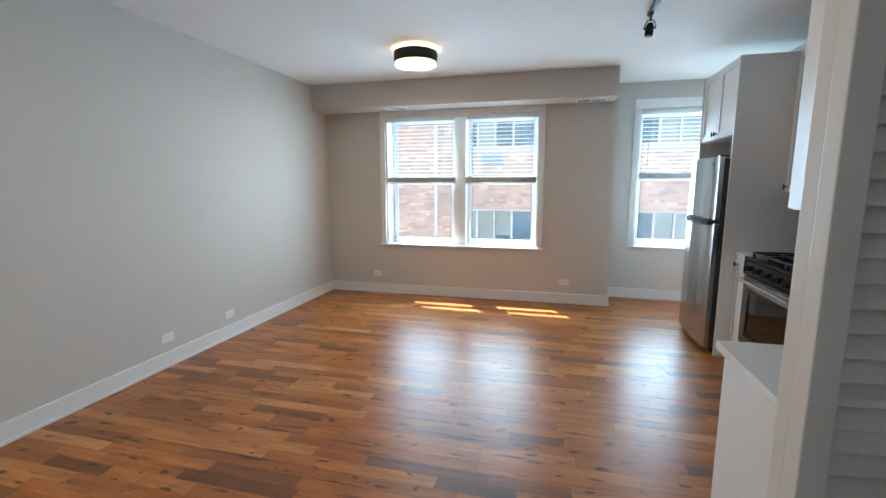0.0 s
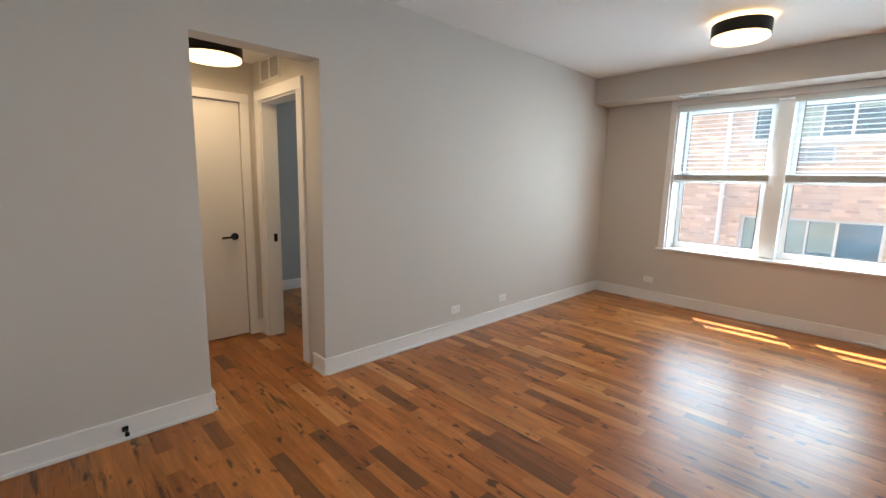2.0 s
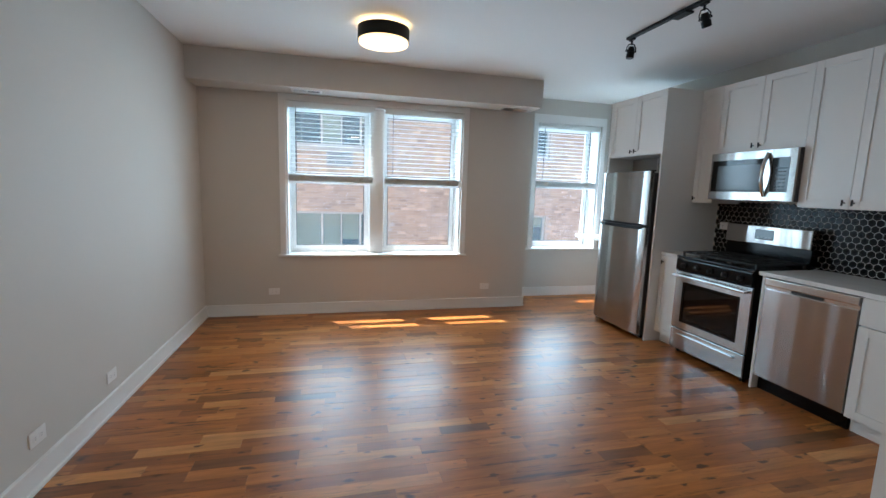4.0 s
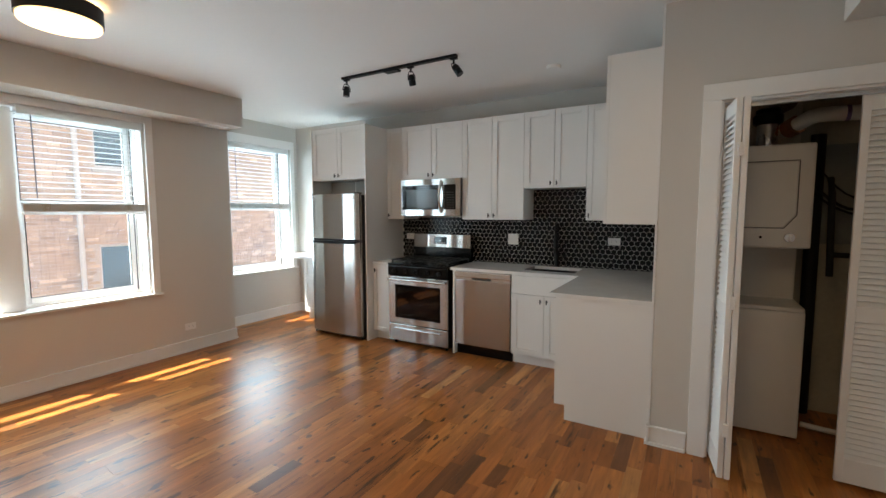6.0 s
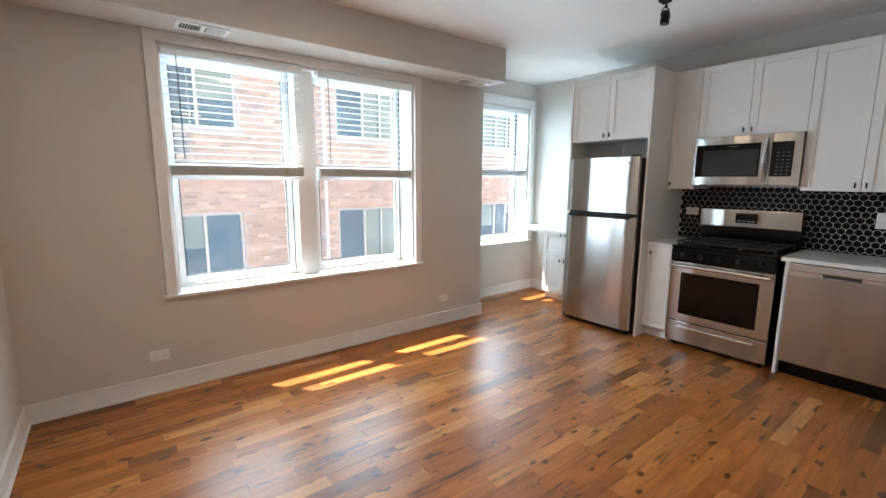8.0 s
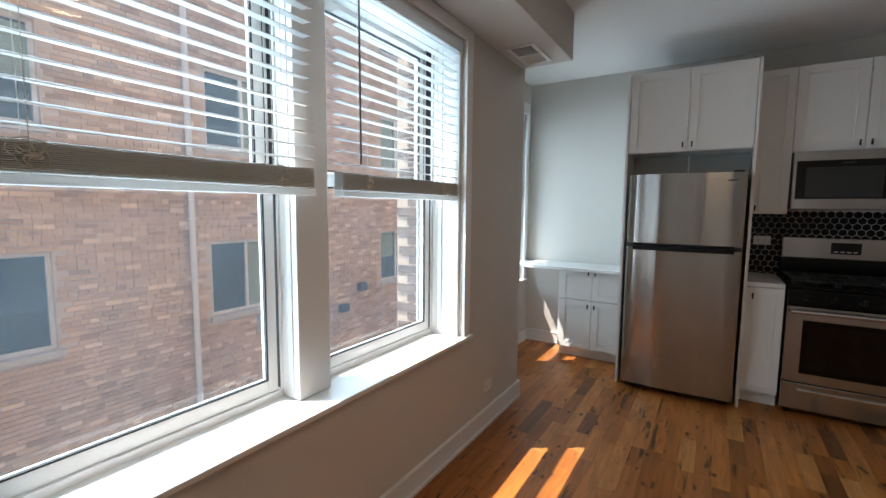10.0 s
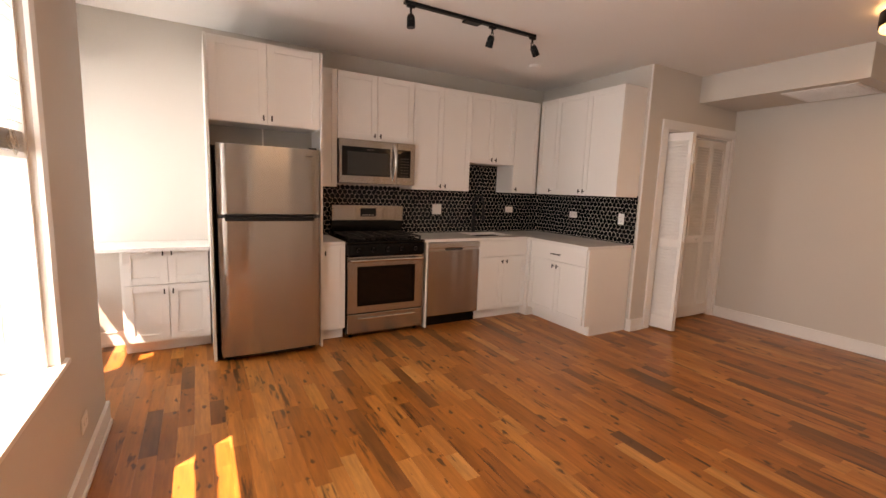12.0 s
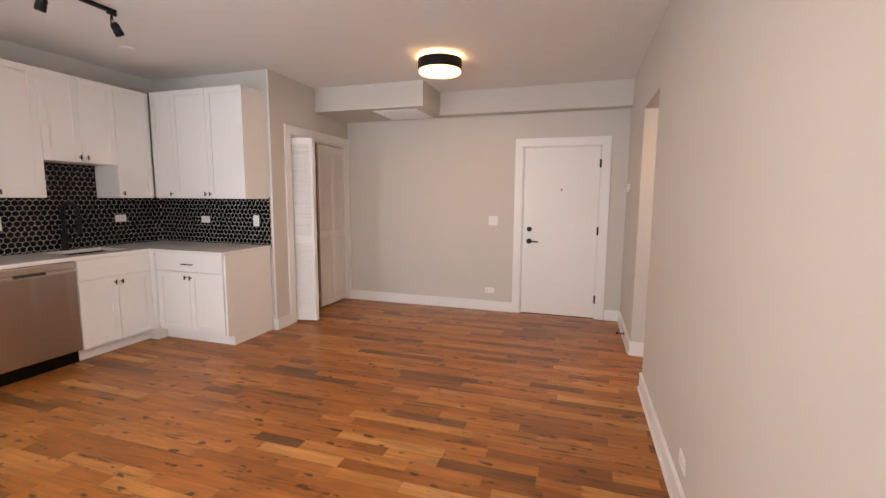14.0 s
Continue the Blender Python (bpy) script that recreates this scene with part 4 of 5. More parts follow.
# ---- wall plates ----
def plate(way, base, u, v, kind, wide=0.115, high=0.072, label="white horizontal wall outlet above the baseboard"):
    b = at_face(way, base, u, v, 0)
    t = thing("outlet" if kind == "outlet" else "light_switch", b, label, "outlet" if kind == "outlet" else "switch", "wall plates")
    bm = BM()
    facing(bm, way, base, u - wide / 2, u + wide / 2, v - high / 2, v + high / 2, 0.0002, 0.006, 0.002)
    pl = part("plate", bm, PLASTIC, t)
    flat = wide > high
    if kind == "outlet":
        for s in (-1, 1):
            bm = BM()
            cu, cv = (u + s * 0.021, v) if flat else (u, v + s * 0.021)
            facing(bm, way, base, cu - 0.015, cu + 0.015, cv - 0.015, cv + 0.015, 0.006, 0.0075, 0.0006)
            r = part("receptacle", bm, PLASTIC, t)
            bm = BM()
            for q in (-0.006, 0.006):
                if flat:
                    facing(bm, way, base, cu - 0.005, cu + 0.005, cv + q - 0.001, cv + q + 0.001, 0.0075, 0.0079)
                else:
                    facing(bm, way, base, cu + q - 0.001, cu + q + 0.001, cv - 0.005, cv + 0.005, 0.0075, 0.0079)
            part("slot", bm, SLOT, r)
    else:
        for q in ((-0.023, 0.023) if wide > 0.1 else (0,)):
            bm = BM()
            facing(bm, way, base, u + q - 0.016, u + q + 0.016, v - 0.033, v + 0.033, 0.006, 0.0095, 0.0015)
            part("rocker", bm, PLASTIC, t)


TF = EX - 0.0115
plate("E", WX, 2.877, 0.238, "outlet")
plate("E", WX, 3.575, 0.230, "outlet")
plate("S", NY, -2.252, 0.265, "outlet")
plate("S", NY, 0.214, 0.268, "outlet")
plate("N", SY, -1.395, 0.260, "outlet")
plate("N", SY, -1.425, 1.145, "switch", 0.115, 0.115, "white double rocker light switch")
plate("W", TF, 2.694, 1.182, "switch", 0.118, 0.118, "white double rocker switch on black tile")
plate("W", TF, 1.647, 1.188, "outlet", label="white outlet set in black hexagon tile")
plate("W", TF, 4.06, 1.182, "outlet", label="white outlet set in black hexagon tile")
plate("N", KY + 0.0115, 1.495, 1.170, "outlet", label="white outlet set in black hexagon tile")
plate("N", KY + 0.0115, 0.815, 1.168, "outlet", 0.072, 0.115, "white upright outlet set in black hexagon tile")


# ---- doors ----
def lever_set(door, way, base, u, v, toward, label="black lever handle"):
    bm = BM()
    cyl(bm, at_face(way, base, u, v, 0), at_face(way, base, u, v, 0.012), 0.032, 0.030, 28)
    cyl(bm, at_face(way, base, u, v, 0.012), at_face(way, base, u, v, 0.045), 0.010, seg=14)
    tube(bm, [at_face(way, base, u, v, 0.045), at_face(way, base, u + toward * 0.05, v, 0.047), at_face(way, base, u + toward * 0.115, v - 0.004, 0.042)], 0.009, 10)
    part("lever_handle", bm, BLACK, door, label, True)


def hinge(door, way, base, u, v):
    bm = BM()
    cyl(bm, at_face(way, base, u, v - 0.048, 0.004), at_face(way, base, u, v + 0.048, 0.004), 0.009, seg=12)
    facing(bm, way, base, u - 0.012, u + 0.012, v - 0.046, v + 0.046, -0.003, 0.0015)
    part("hinge", bm, BLACK, door, "black butt hinge")


D1 = tagged(thing("door_1", (-2.225, SY, 0), "white flush entry door with black lever and deadbolt", "door"), kind="structure")
bm = BM()
box(bm, -2.657, -1.793, SY - 0.048, SY - 0.004, 0.008, 2.028, 0.002)
leaf = part("leaf", bm, DOORP, D1)
lever_set(leaf, "N", SY - 0.004, -1.872, 0.905, -1)
bm = BM()
cyl(bm, (-1.872, SY - 0.004, 1.052), (-1.872, SY + 0.012, 1.052), 0.031, 0.028, 28)
box(bm, -1.886, -1.858, SY + 0.012, SY + 0.030, 1.047, 1.057, 0.002)
part("deadbolt", bm, BLACK, leaf, "black deadbolt turn", True)
bm = BM()
cyl(bm, (-2.236, SY - 0.004, 1.53), (-2.236, SY + 0.003, 1.53), 0.010, 0.008, 16)
part("peephole", bm, BLACK, leaf)
for v in (0.235, 1.05, 1.83):
    hinge(leaf, "N", SY - 0.003, -2.660, v)
bm = BM()
box(bm, -2.655, -1.795, SY - 0.06, SY - 0.002, 0, 0.010, 0.002)
part("threshold", bm, BLACK, D1, "dark threshold strip")
boxes("wall_corridor", PAINT, "plain wall behind the entry door", "wall", (-2.9, -1.5, SY - 0.30, SY - 0.2, 0, CZ))

D2 = tagged(thing("door_2", (-4.2, 1.02, 0), "white flush hall door with a black lever, closed", "door"), kind="structure")
bm = BM()
box(bm, -4.205, -4.165, 0.603, 1.427, 0.012, 2.035, 0.002)
leaf = part("leaf", bm, DOORP, D2)
lever_set(leaf, "E", -4.165, 1.345, 0.905, -1)
boxes("wall_hall_closet", PAINT, "plain wall behind the hall door", "wall", (-4.42, -4.33, 0.43, 1.68, 0, CZ))
bm = BM()
box(bm, -3.986, -3.978, 1.615, 1.645, 0.86, 0.93, 0.001)
single("strike_plate", bm, BLACK, "black strike plate in the hall door lining", "strike plate")
boxes("door_stop", BLACK, "black rod door stop on the baseboard", "door stop", (WX + 0.015, WX + 0.022, 0.325, 0.353, 0.052, 0.080), (WX + 0.022, WX + 0.075, 0.334, 0.344, 0.061, 0.071), (WX + 0.075, WX + 0.092, 0.329, 0.349, 0.056, 0.076), bev=0.002, kind="")


# ---- louvred bifold doors ----
LW, LT = 0.298, 0.028
SLAT = None


def leaf_part(door, a, b, stile=0.034):
    """One louvred leaf that stands between the points a and b of the plan."""
    global SLAT
    a, b = Vector((*a, 0)), Vector((*b, 0))
    d = b - a
    w, ang = d.length, math.atan2(d.y, d.x)
    m = Matrix.Translation(a - base_of(door)) @ Matrix.Rotation(ang, 4, "Z")
    z0, z1 = 0.022, 2.065
    bm = BM()
    box(bm, 0, stile, -LT / 2, LT / 2, z0, z1, 0.002)
    box(bm, w - stile, w, -LT / 2, LT / 2, z0, z1, 0.002)
    for q0, q1 in ((z0, 0.155), (0.905, 0.985), (z1 - 0.075, z1)):
        box(bm, stile, w - stile, -LT / 2 + 0.001, LT / 2 - 0.001, q0, q1, 0.002)
    ob = new("leaf", mesh_of("leaf", bm, TRIM))
    ob.parent = door
    ob.matrix_local = m
    if SLAT is None:
        bm = BM()
        box(bm, -0.117, 0.117, -0.019, 0.019, -0.003, 0.003)
        bmesh.ops.rotate(bm, cent=(0, 0, 0), matrix=Matrix.Rotation(radians(56), 3, "X"), verts=bm.verts)
        SLAT = mesh_of("slat", bm, TRIM)
    for q0, q1 in ((0.155, 0.905), (0.985, z1 - 0.075)):
        n = round((q1 - q0) / 0.0305)
        for i in range(n):
            s = new("slat", SLAT)
            s.parent = ob
            s.matrix_local = Matrix.Translation((w / 2, 0, q0 + (i + 0.5) * (q1 - q0) / n))
    return ob


BF1 = thing("bifold_door", (0.5, 0.8, 0), "white louvred bifold closet door folded open", "door", "closet bifold doors")
leaf_part(BF1, (0.646, 0.838), (0.362, 0.799))
l2 = leaf_part(BF1, (0.362, 0.766), (0.644, 0.798))
BF2 = thing("bifold_door", (0.655, -0.04, 0), "white louvred bifold closet door, closed", "door", "closet bifold doors")
l3 = leaf_part(BF2, (0.662, 0.262), (0.650, -0.036))
l4 = leaf_part(BF2, (0.650, -0.038), (0.664, -0.332))
bm = BM()
lathe(bm, (0, 0, 0), [(0.001, 0.024), (0.012, 0.023), (0.015, 0.016), (0.008, 0.006), (0.010, 0.0)], 18)
bmesh.ops.rotate(bm, cent=(0, 0, 0), matrix=Matrix.Rotation(radians(-90), 3, "Y"), verts=bm.verts)
bmesh.ops.translate(bm, vec=(0.642, 0.08, 0.945), verts=bm.verts)
part("door_knob", bm, TRIM, BF2, "small white round knob", True)
for v in (0.30, 1.0, 1.80):
    bm = BM()
    box(bm, 0.346, 0.362, 0.770, 0.796, v - 0.035, v + 0.035, 0.002)
    part("leaf_hinge", bm, TRIM, BF1, "painted fold hinge")
boxes("bifold_track", STEELH, "steel track above the closet bifold doors", "track", (0.640, 0.672, -0.330, 0.850, 2.066, 2.090), kind="")

# ---- laundry closet ----
WD = thing("laundry_stack", (1.4, 0.68, 0), "white stacked washer and dryer unit in the closet", "washer dryer")
Y0, Y1 = 0.345, 0.99
bm = BM()
box(bm, 1.10, 1.66, Y0, Y1, 0.015, 0.842, 0.012)
ws = part("washer_body", bm, APPL, WD)
bm = BM()
box(bm, 1.095, 1.50, Y0 + 0.004, Y1 - 0.004, 0.843, 0.868, 0.010)
part("washer_lid", bm, APPL, ws, "white washer lid")
bm = BM()
box(bm, 1.46, 1.66, Y0 + 0.01, Y1 - 0.01, 0.868, 1.245)
part("stand", bm, APPL, WD, "white upright frame between washer and dryer")
bm = BM()
box(bm, 1.12, 1.66, Y0 - 0.004, Y1, 1.246, 1.905, 0.014)
dy = part("dryer_body", bm, APPL, WD)
bm = BM()
yy, zz = (Y0 + 0.075, Y1 - 0.075), (1.375, 1.80)
pr = [(yy[0] + 0.06, zz[0]), (yy[1], zz[0]), (yy[1], zz[1]), (yy[0], zz[1]), (yy[0], zz[0] + 0.08)]
lo, hi = [bm.verts.new((1.121, y, z)) for y, z in pr], [bm.verts.new((1.108, y + (0.008 if y < 0.6 else -0.008), z + (0.008 if z < 1.6 else -0.008))) for y, z in pr]
for i in range(5):
    bm.faces.new((lo[i], lo[(i + 1) % 5], hi[(i + 1) % 5], hi[i]))
bm.faces.new(hi)
bm.faces.new(lo[::-1])
part("dryer_door", bm, APPL, dy, "white dryer door with a cut corner")
bm = BM()
for i in range(5):
    (ya, za), (yb, zb) = pr[i], pr[(i + 1) % 5]
    tube(bm, [(1.1195, ya, za), (1.1195, yb, zb)], 0.003, 6)
part("door_seam", bm, GASKET, dy)
for y, r in ((0.45, 0.030), (0.80, 0.024)):
    bm = BM()
    cyl(bm, (1.121, y, 1.315), (1.100, y, 1.315), r, r * 0.9, 24)
    box(bm, 1.090, 1.102, y - 0.005, y + 0.005, 1.315 - r * 0.8, 1.315 + r * 0.8, 0.002)
    part("dial", bm, STEELH if r > 0.025 else APPL, dy, "timer dial", True)
for y in (0.60, 0.72):
    bm = BM()
    cyl(bm, (1.121, y, 1.315), (1.112, y, 1.315), 0.008, seg=14)
    part("button", bm, BLACK, dy)
for q in (Y0 + 0.05, Y1 - 0.05):
    for xx in (1.15, 1.6):
        bm = BM()
        cyl(bm, (xx, q, 0), (xx, q, 0.016), 0.02)
        part("foot", bm, BLACK, WD)

VP = thing("dryer_vent_duct", (1.35, 0.57, 1.906), "ribbed foil dryer duct with a black clamp", "duct")
bm = BM()
lathe(bm, (1.35, 0.57, 1.906), [(0.058 + 0.004 * (i % 2), 0.012 * i) for i in range(15)], 24)
part("duct", bm, DUCT, VP, smooth=True)
bm = BM()
lathe(bm, (1.35, 0.57, 2.065), [(0.066, 0), (0.085, 0.012), (0.085, 0.060), (0.070, 0.075), (0.070, 0.10), (0.05, 0.11)], 28)
part("clamp", bm, BLACK, VP, "black booster collar", True)
bm = BM()
cyl(bm, (1.35, 0.57, 2.10), (1.35, 0.57, 2.69), 0.058, seg=24)
part("riser", bm, DUCT, VP, smooth=True)
PP = thing("drain_pipe", (1.4, 0.3, 2.0), "cream plastic drain pipe with a rusty coupling", "pipe")
bm = BM()
tube(bm, [(1.54, 0.54, 2.02), (1.36, 0.45, 2.030), (1.285, 0.405, 2.055), (1.235, 0.365, 2.076), (1.215, 0.32, 2.082), (1.21, 0.26, 2.080), (1.21, -0.35, 2.062)], 0.045, 16)
part("pipe", bm, PVC, PP, smooth=True)
bm = BM()
tube(bm, [(1.37, 0.455, 2.030), (1.305, 0.418, 2.049)], 0.060, 18)
part("coupling", bm, BRASS, PP, "rusty brown coupling", True)
bm = BM()
tube(bm, [(1.21, 0.205, 2.0785), (1.21, 0.185, 2.078)], 0.0475, 18)
part("primer_ring", bm, mat("purple_primer", (0.18, 0.10, 0.22), 0.5, bump=0), PP, "purple primer ring", True)
bm = BM()
cyl(bm, (1.36, 0.47, 2.215), (1.54, 0.50, 2.22), 0.06, seg=18)
single("cast_iron_pipe", bm, RUST, "rusty cast iron stub high in the closet", "pipe", smooth=True)
for i, (pts, r, lab) in enumerate((
        ([(1.66, 0.24, 0.0), (1.66, 0.24, 2.02)], 0.045, "dark cast iron stack in the closet"),
        ([(1.40, 0.185, 1.05), (1.40, 0.20, 1.60), (1.46, 0.20, 1.70)], 0.020, "dark iron gas pipe with fittings"),
        ([(1.40, 0.19, 1.195), (1.40, -0.15, 1.185)], 0.018, "dark iron branch pipe"))):
    bm = BM()
    tube(bm, pts, r, 12)
    single("iron_pipe", bm, IRON, lab, "pipe", "closet pipes", smooth=True)
for k, (y0, z0, sag) in enumerate(((0.34, 1.75, 0.16), (0.33, 1.66, 0.10), (0.30, 1.86, 0.2))):
    bm = BM()
    tube(bm, [(1.52 + 0.01 * k, y0 - 0.5 * i / 10, z0 - 0.18 * i / 10 - sag * math.sin(math.pi * i / 10)) for i in range(11)], 0.010 - 0.002 * k, 8)
    single("hose", bm, BLACK, "slack black hose behind the dryer", "hose", "closet hoses", smooth=True)
bm = BM()
tube(bm, [(1.30, 0.30, 0.045), (1.28, 0.22, 0.045), (1.26, 0.10, 0.045)], 0.018, 12)
single("floor_pipe", bm, PVC, "short white plastic pipe on the closet floor", "pipe", smooth=True)
bm = BM()
box(bm, 1.69, 1.718, -0.33, 0.20, 1.25, 1.95)
single("access_panel", bm, mat("galvanised_sheet", (0.30, 0.31, 0.29), 0.45, 0.5, var=0.15, bump=0.1), "dull sheet metal panel on the closet wall", "panel")


# ---- ceiling lamps ----
def drum_lamp(x, y, z):
    lm = thing("ceiling_lamp", (x, y, z), "black drum ceiling lamp with a glowing cream diffuser", "lamp", "drum ceiling lamps")
    bm = BM()
    lathe(bm, (x, y, z), [(0.001, 0), (0.105, 0), (0.105, -0.022), (0.001, -0.022)], 40)
    part("canopy", bm, PLASTIC, lm, "pale ceiling canopy", True)
    bm = BM()
    lathe(bm, (x, y, z), [(0.196, -0.032), (0.200, -0.032), (0.200, -0.124), (0.192, -0.124), (0.192, -0.034), (0.196, -0.032)], 56)
    part("shade", bm, BLACK, lm, "black drum shade", True)
    bm = BM()
    lathe(bm, (x, y, z), [(0.1915, -0.070), (0.1915, -0.140), (0.187, -0.146), (0.001, -0.148)], 56)
    part("diffuser", bm, LAMPG, lm, "glowing cream diffuser", True)
    bm = BM()
    for a in range(3):
        q = a * 2 * math.pi / 3
        cyl(bm, (x + 0.10 * math.cos(q), y + 0.10 * math.sin(q), z - 0.015), (x + 0.194 * math.cos(q), y + 0.194 * math.sin(q), z - 0.040), 0.004, seg=8)
    part("spider", bm, BLACK, lm)


drum_lamp(-1.222, 4.170, CZ)
drum_lamp(-1.18, 1.05, CZ)
drum_lamp(-3.65, 1.09, 2.37)

TR = thing("track_light", (0.69, 3.2, CZ), "black ceiling track light with three spot heads", "lamp")
bm = BM()
box(bm, 0.672, 0.708, 2.62, 3.80, CZ - 0.022, CZ - 0.0005, 0.002)
part("rail", bm, BLACK, TR)
bm = BM()
box(bm, 0.655, 0.725, 3.17, 3.31, CZ - 0.038, CZ - 0.0225, 0.004)
part("feed_box", bm, BLACK, TR)
for y, tilt, turn in ((3.75, 5, 0), (3.05, 22, 185), (2.645, 34, 95)):
    hd = BM()
    c = Vector((0.69, y, CZ - 0.075))
    box(hd, 0.679, 0.701, y - 0.03, y + 0.03, CZ - 0.038, CZ - 0.0225, 0.002)
    cyl(hd, (0.69, y, CZ - 0.036), (0.69, y, CZ - 0.07), 0.008, seg=12)
    arm = part("stem", hd, BLACK, TR)
    ax = Matrix.Rotation(radians(turn), 3, "Z") @ Matrix.Rotation(radians(tilt), 3, "Y") @ Vector((0, 0, -1))
    hd = BM()
    cyl(hd, c + ax * 0.012, c + ax * 0.030, 0.020, 0.026, 24)
    cyl(hd, c + ax * 0.030, c + ax * 0.052, 0.028, 0.028, 24)
    cyl(hd, c + ax * 0.057, c + ax * 0.098, 0.029, 0.029, 24)
    cyl(hd, c + ax * 0.050, c + ax * 0.059, 0.023, 0.023, 20)
    side = ax.cross(Vector((0.3, 1, 0.1))).normalized()
    tube(hd, [c + ax * 0.050 + side * 0.036, c + ax * 0.020 + side * 0.036, c - ax * 0.008 + side * 0.02, c - ax * 0.012, c - ax * 0.008 - side * 0.02, c + ax * 0.020 - side * 0.036, c + ax * 0.050 - side * 0.036], 0.004, 6)
    cyl(hd, c + ax * 0.045 - side * 0.042, c + ax * 0.045 + side * 0.042, 0.006, seg=10)
    part("spot_head", hd, BLACK, TR, "black ribbed spot head", True)
    hd = BM()
    cyl(hd, c + ax * 0.0982, c + ax * 0.100, 0.024, 0.024, 20)
    part("lens", hd, GREYM, TR, "unlit spot lens")


# ---- vents, thermostat, detector ----
def vent(x0, x1, y0, y1, z, n, label, material=TRIM):
    v = thing("ceiling_vent", ((x0 + x1) / 2, (y0 + y1) / 2, z), label, "vent", "air vents")
    bm = BM()
    for d in ((x0, x1, y0, y0 + 0.025), (x0, x1, y1 - 0.025, y1), (x0, x0 + 0.025, y0 + 0.025, y1 - 0.025), (x1 - 0.025, x1, y0 + 0.025, y1 - 0.025), ((x0 + x1) / 2 - 0.012, (x0 + x1) / 2 + 0.012, y0 + 0.025, y1 - 0.025)):
        box(bm, *d, z - 0.008, z - 0.0003, 0.001)
    part("frame", bm, material, v)
    bm = BM()
    box(bm, x0 + 0.02, x1 - 0.02, y0 + 0.02, y1 - 0.02, z - 0.003, z - 0.0002)
    part("backing", bm, SLOT, v, "dark duct behind the louvres")
    for h, ang in ((0, 35), (1, -35)):
        xa, xb = (x0 + 0.03, (x0 + x1) / 2 - 0.016) if h == 0 else ((x0 + x1) / 2 + 0.016, x1 - 0.03)
        for i in range(n):
            q = xa + (xb - xa) * (i + 0.5) / n
            bm = BM()
            box(bm, -0.0008, 0.0008, y0 + 0.025, y1 - 0.025, -0.006, 0.006)
            bmesh.ops.rotate(bm, cent=(0, 0, 0), matrix=Matrix.Rotation(radians(ang), 3, "Y"), verts=bm.verts)
            bmesh.ops.translate(bm, vec=(q, 0, z - 0.0095), verts=bm.verts)
            part("slat", bm, material, v)


vent(-2.02, -1.72, 5.31, 5.47, 2.40, 7, "white register under the duct beam")
vent(0.26, 0.60, 5.36, 5.54, 2.40, 7, "white register under the duct beam")
RV = thing("return_grille", (-0.4, -0.02, 2.425), "large white return air panel under the soffit", "vent", "air vents")
bm = BM()
box(bm, -0.66, -0.10, -0.30, 0.26, 2.416, 2.4248, 0.002)
part("frame", bm, TRIM, RV)
bm = BM()
for i in range(18):
    box(bm, -0.63, -0.13, -0.27 + i * 0.028, -0.256 + i * 0.028, 2.411, 2.4158)
part("louvres", bm, TRIM, RV)
HV = thing("hall_grille", (-3.78, 1.55, 2.27), "white return grille high on the hall wall", "vent", "air vents")
bm = BM()
for d in ((-3.97, -3.59, 2.185, 2.20), (-3.97, -3.59, 2.345, 2.36), (-3.97, -3.95, 2.20, 2.345), (-3.61, -3.59, 2.20, 2.345), (-3.79, -3.77, 2.20, 2.345)):
    box(bm, d[0], d[1], 1.542, 1.5495, d[2], d[3])
part("frame", bm, TRIM, HV)
bm = BM()
box(bm, -3.955, -3.605, 1.5470, 1.5496, 2.195, 2.35)
part("backing", bm, SLOT, HV)
for i in range(9):
    bm = BM()
    box(bm, -3.95, -3.61, 1.5435, 1.5465, 2.206 + i * 0.0155, 2.212 + i * 0.0155)
    part("slat", bm, TRIM, HV)

TH = thing("thermostat", (WX, -0.075, 1.54), "white wall thermostat with a dark display", "thermostat")
bm = BM()
box(bm, WX + 0.0005, WX + 0.028, -0.135, -0.015, 1.498, 1.585, 0.007, 3)
tb = part("case", bm, PLASTIC, TH, smooth=True)
bm = BM()
box(bm, WX + 0.0275, WX + 0.0288, -0.118, -0.075, 1.552, 1.570)
part("display", bm, SLOT, tb, "dark display")
bm = BM()
cyl(bm, (WX + 0.027, -0.046, 1.561), (WX + 0.0295, -0.046, 1.561), 0.009, seg=16)
part("button", bm, GREYM, tb)
for i in range(4):
    bm = BM()
    box(bm, WX + 0.0275, WX + 0.0288, -0.117 + i * 0.011, -0.111 + i * 0.011, 1.513, 1.519)
    part("button", bm, GREYM, tb)
bm = BM()
lathe(bm, (1.35, 2.05, CZ), [(0.001, -0.024), (0.052, -0.023), (0.058, -0.016), (0.060, -0.0003), (0.001, -0.0003)], 32)
single("smoke_detector", bm, CEIL, "flat white round detector on the kitchen ceiling", "detector", smooth=True)


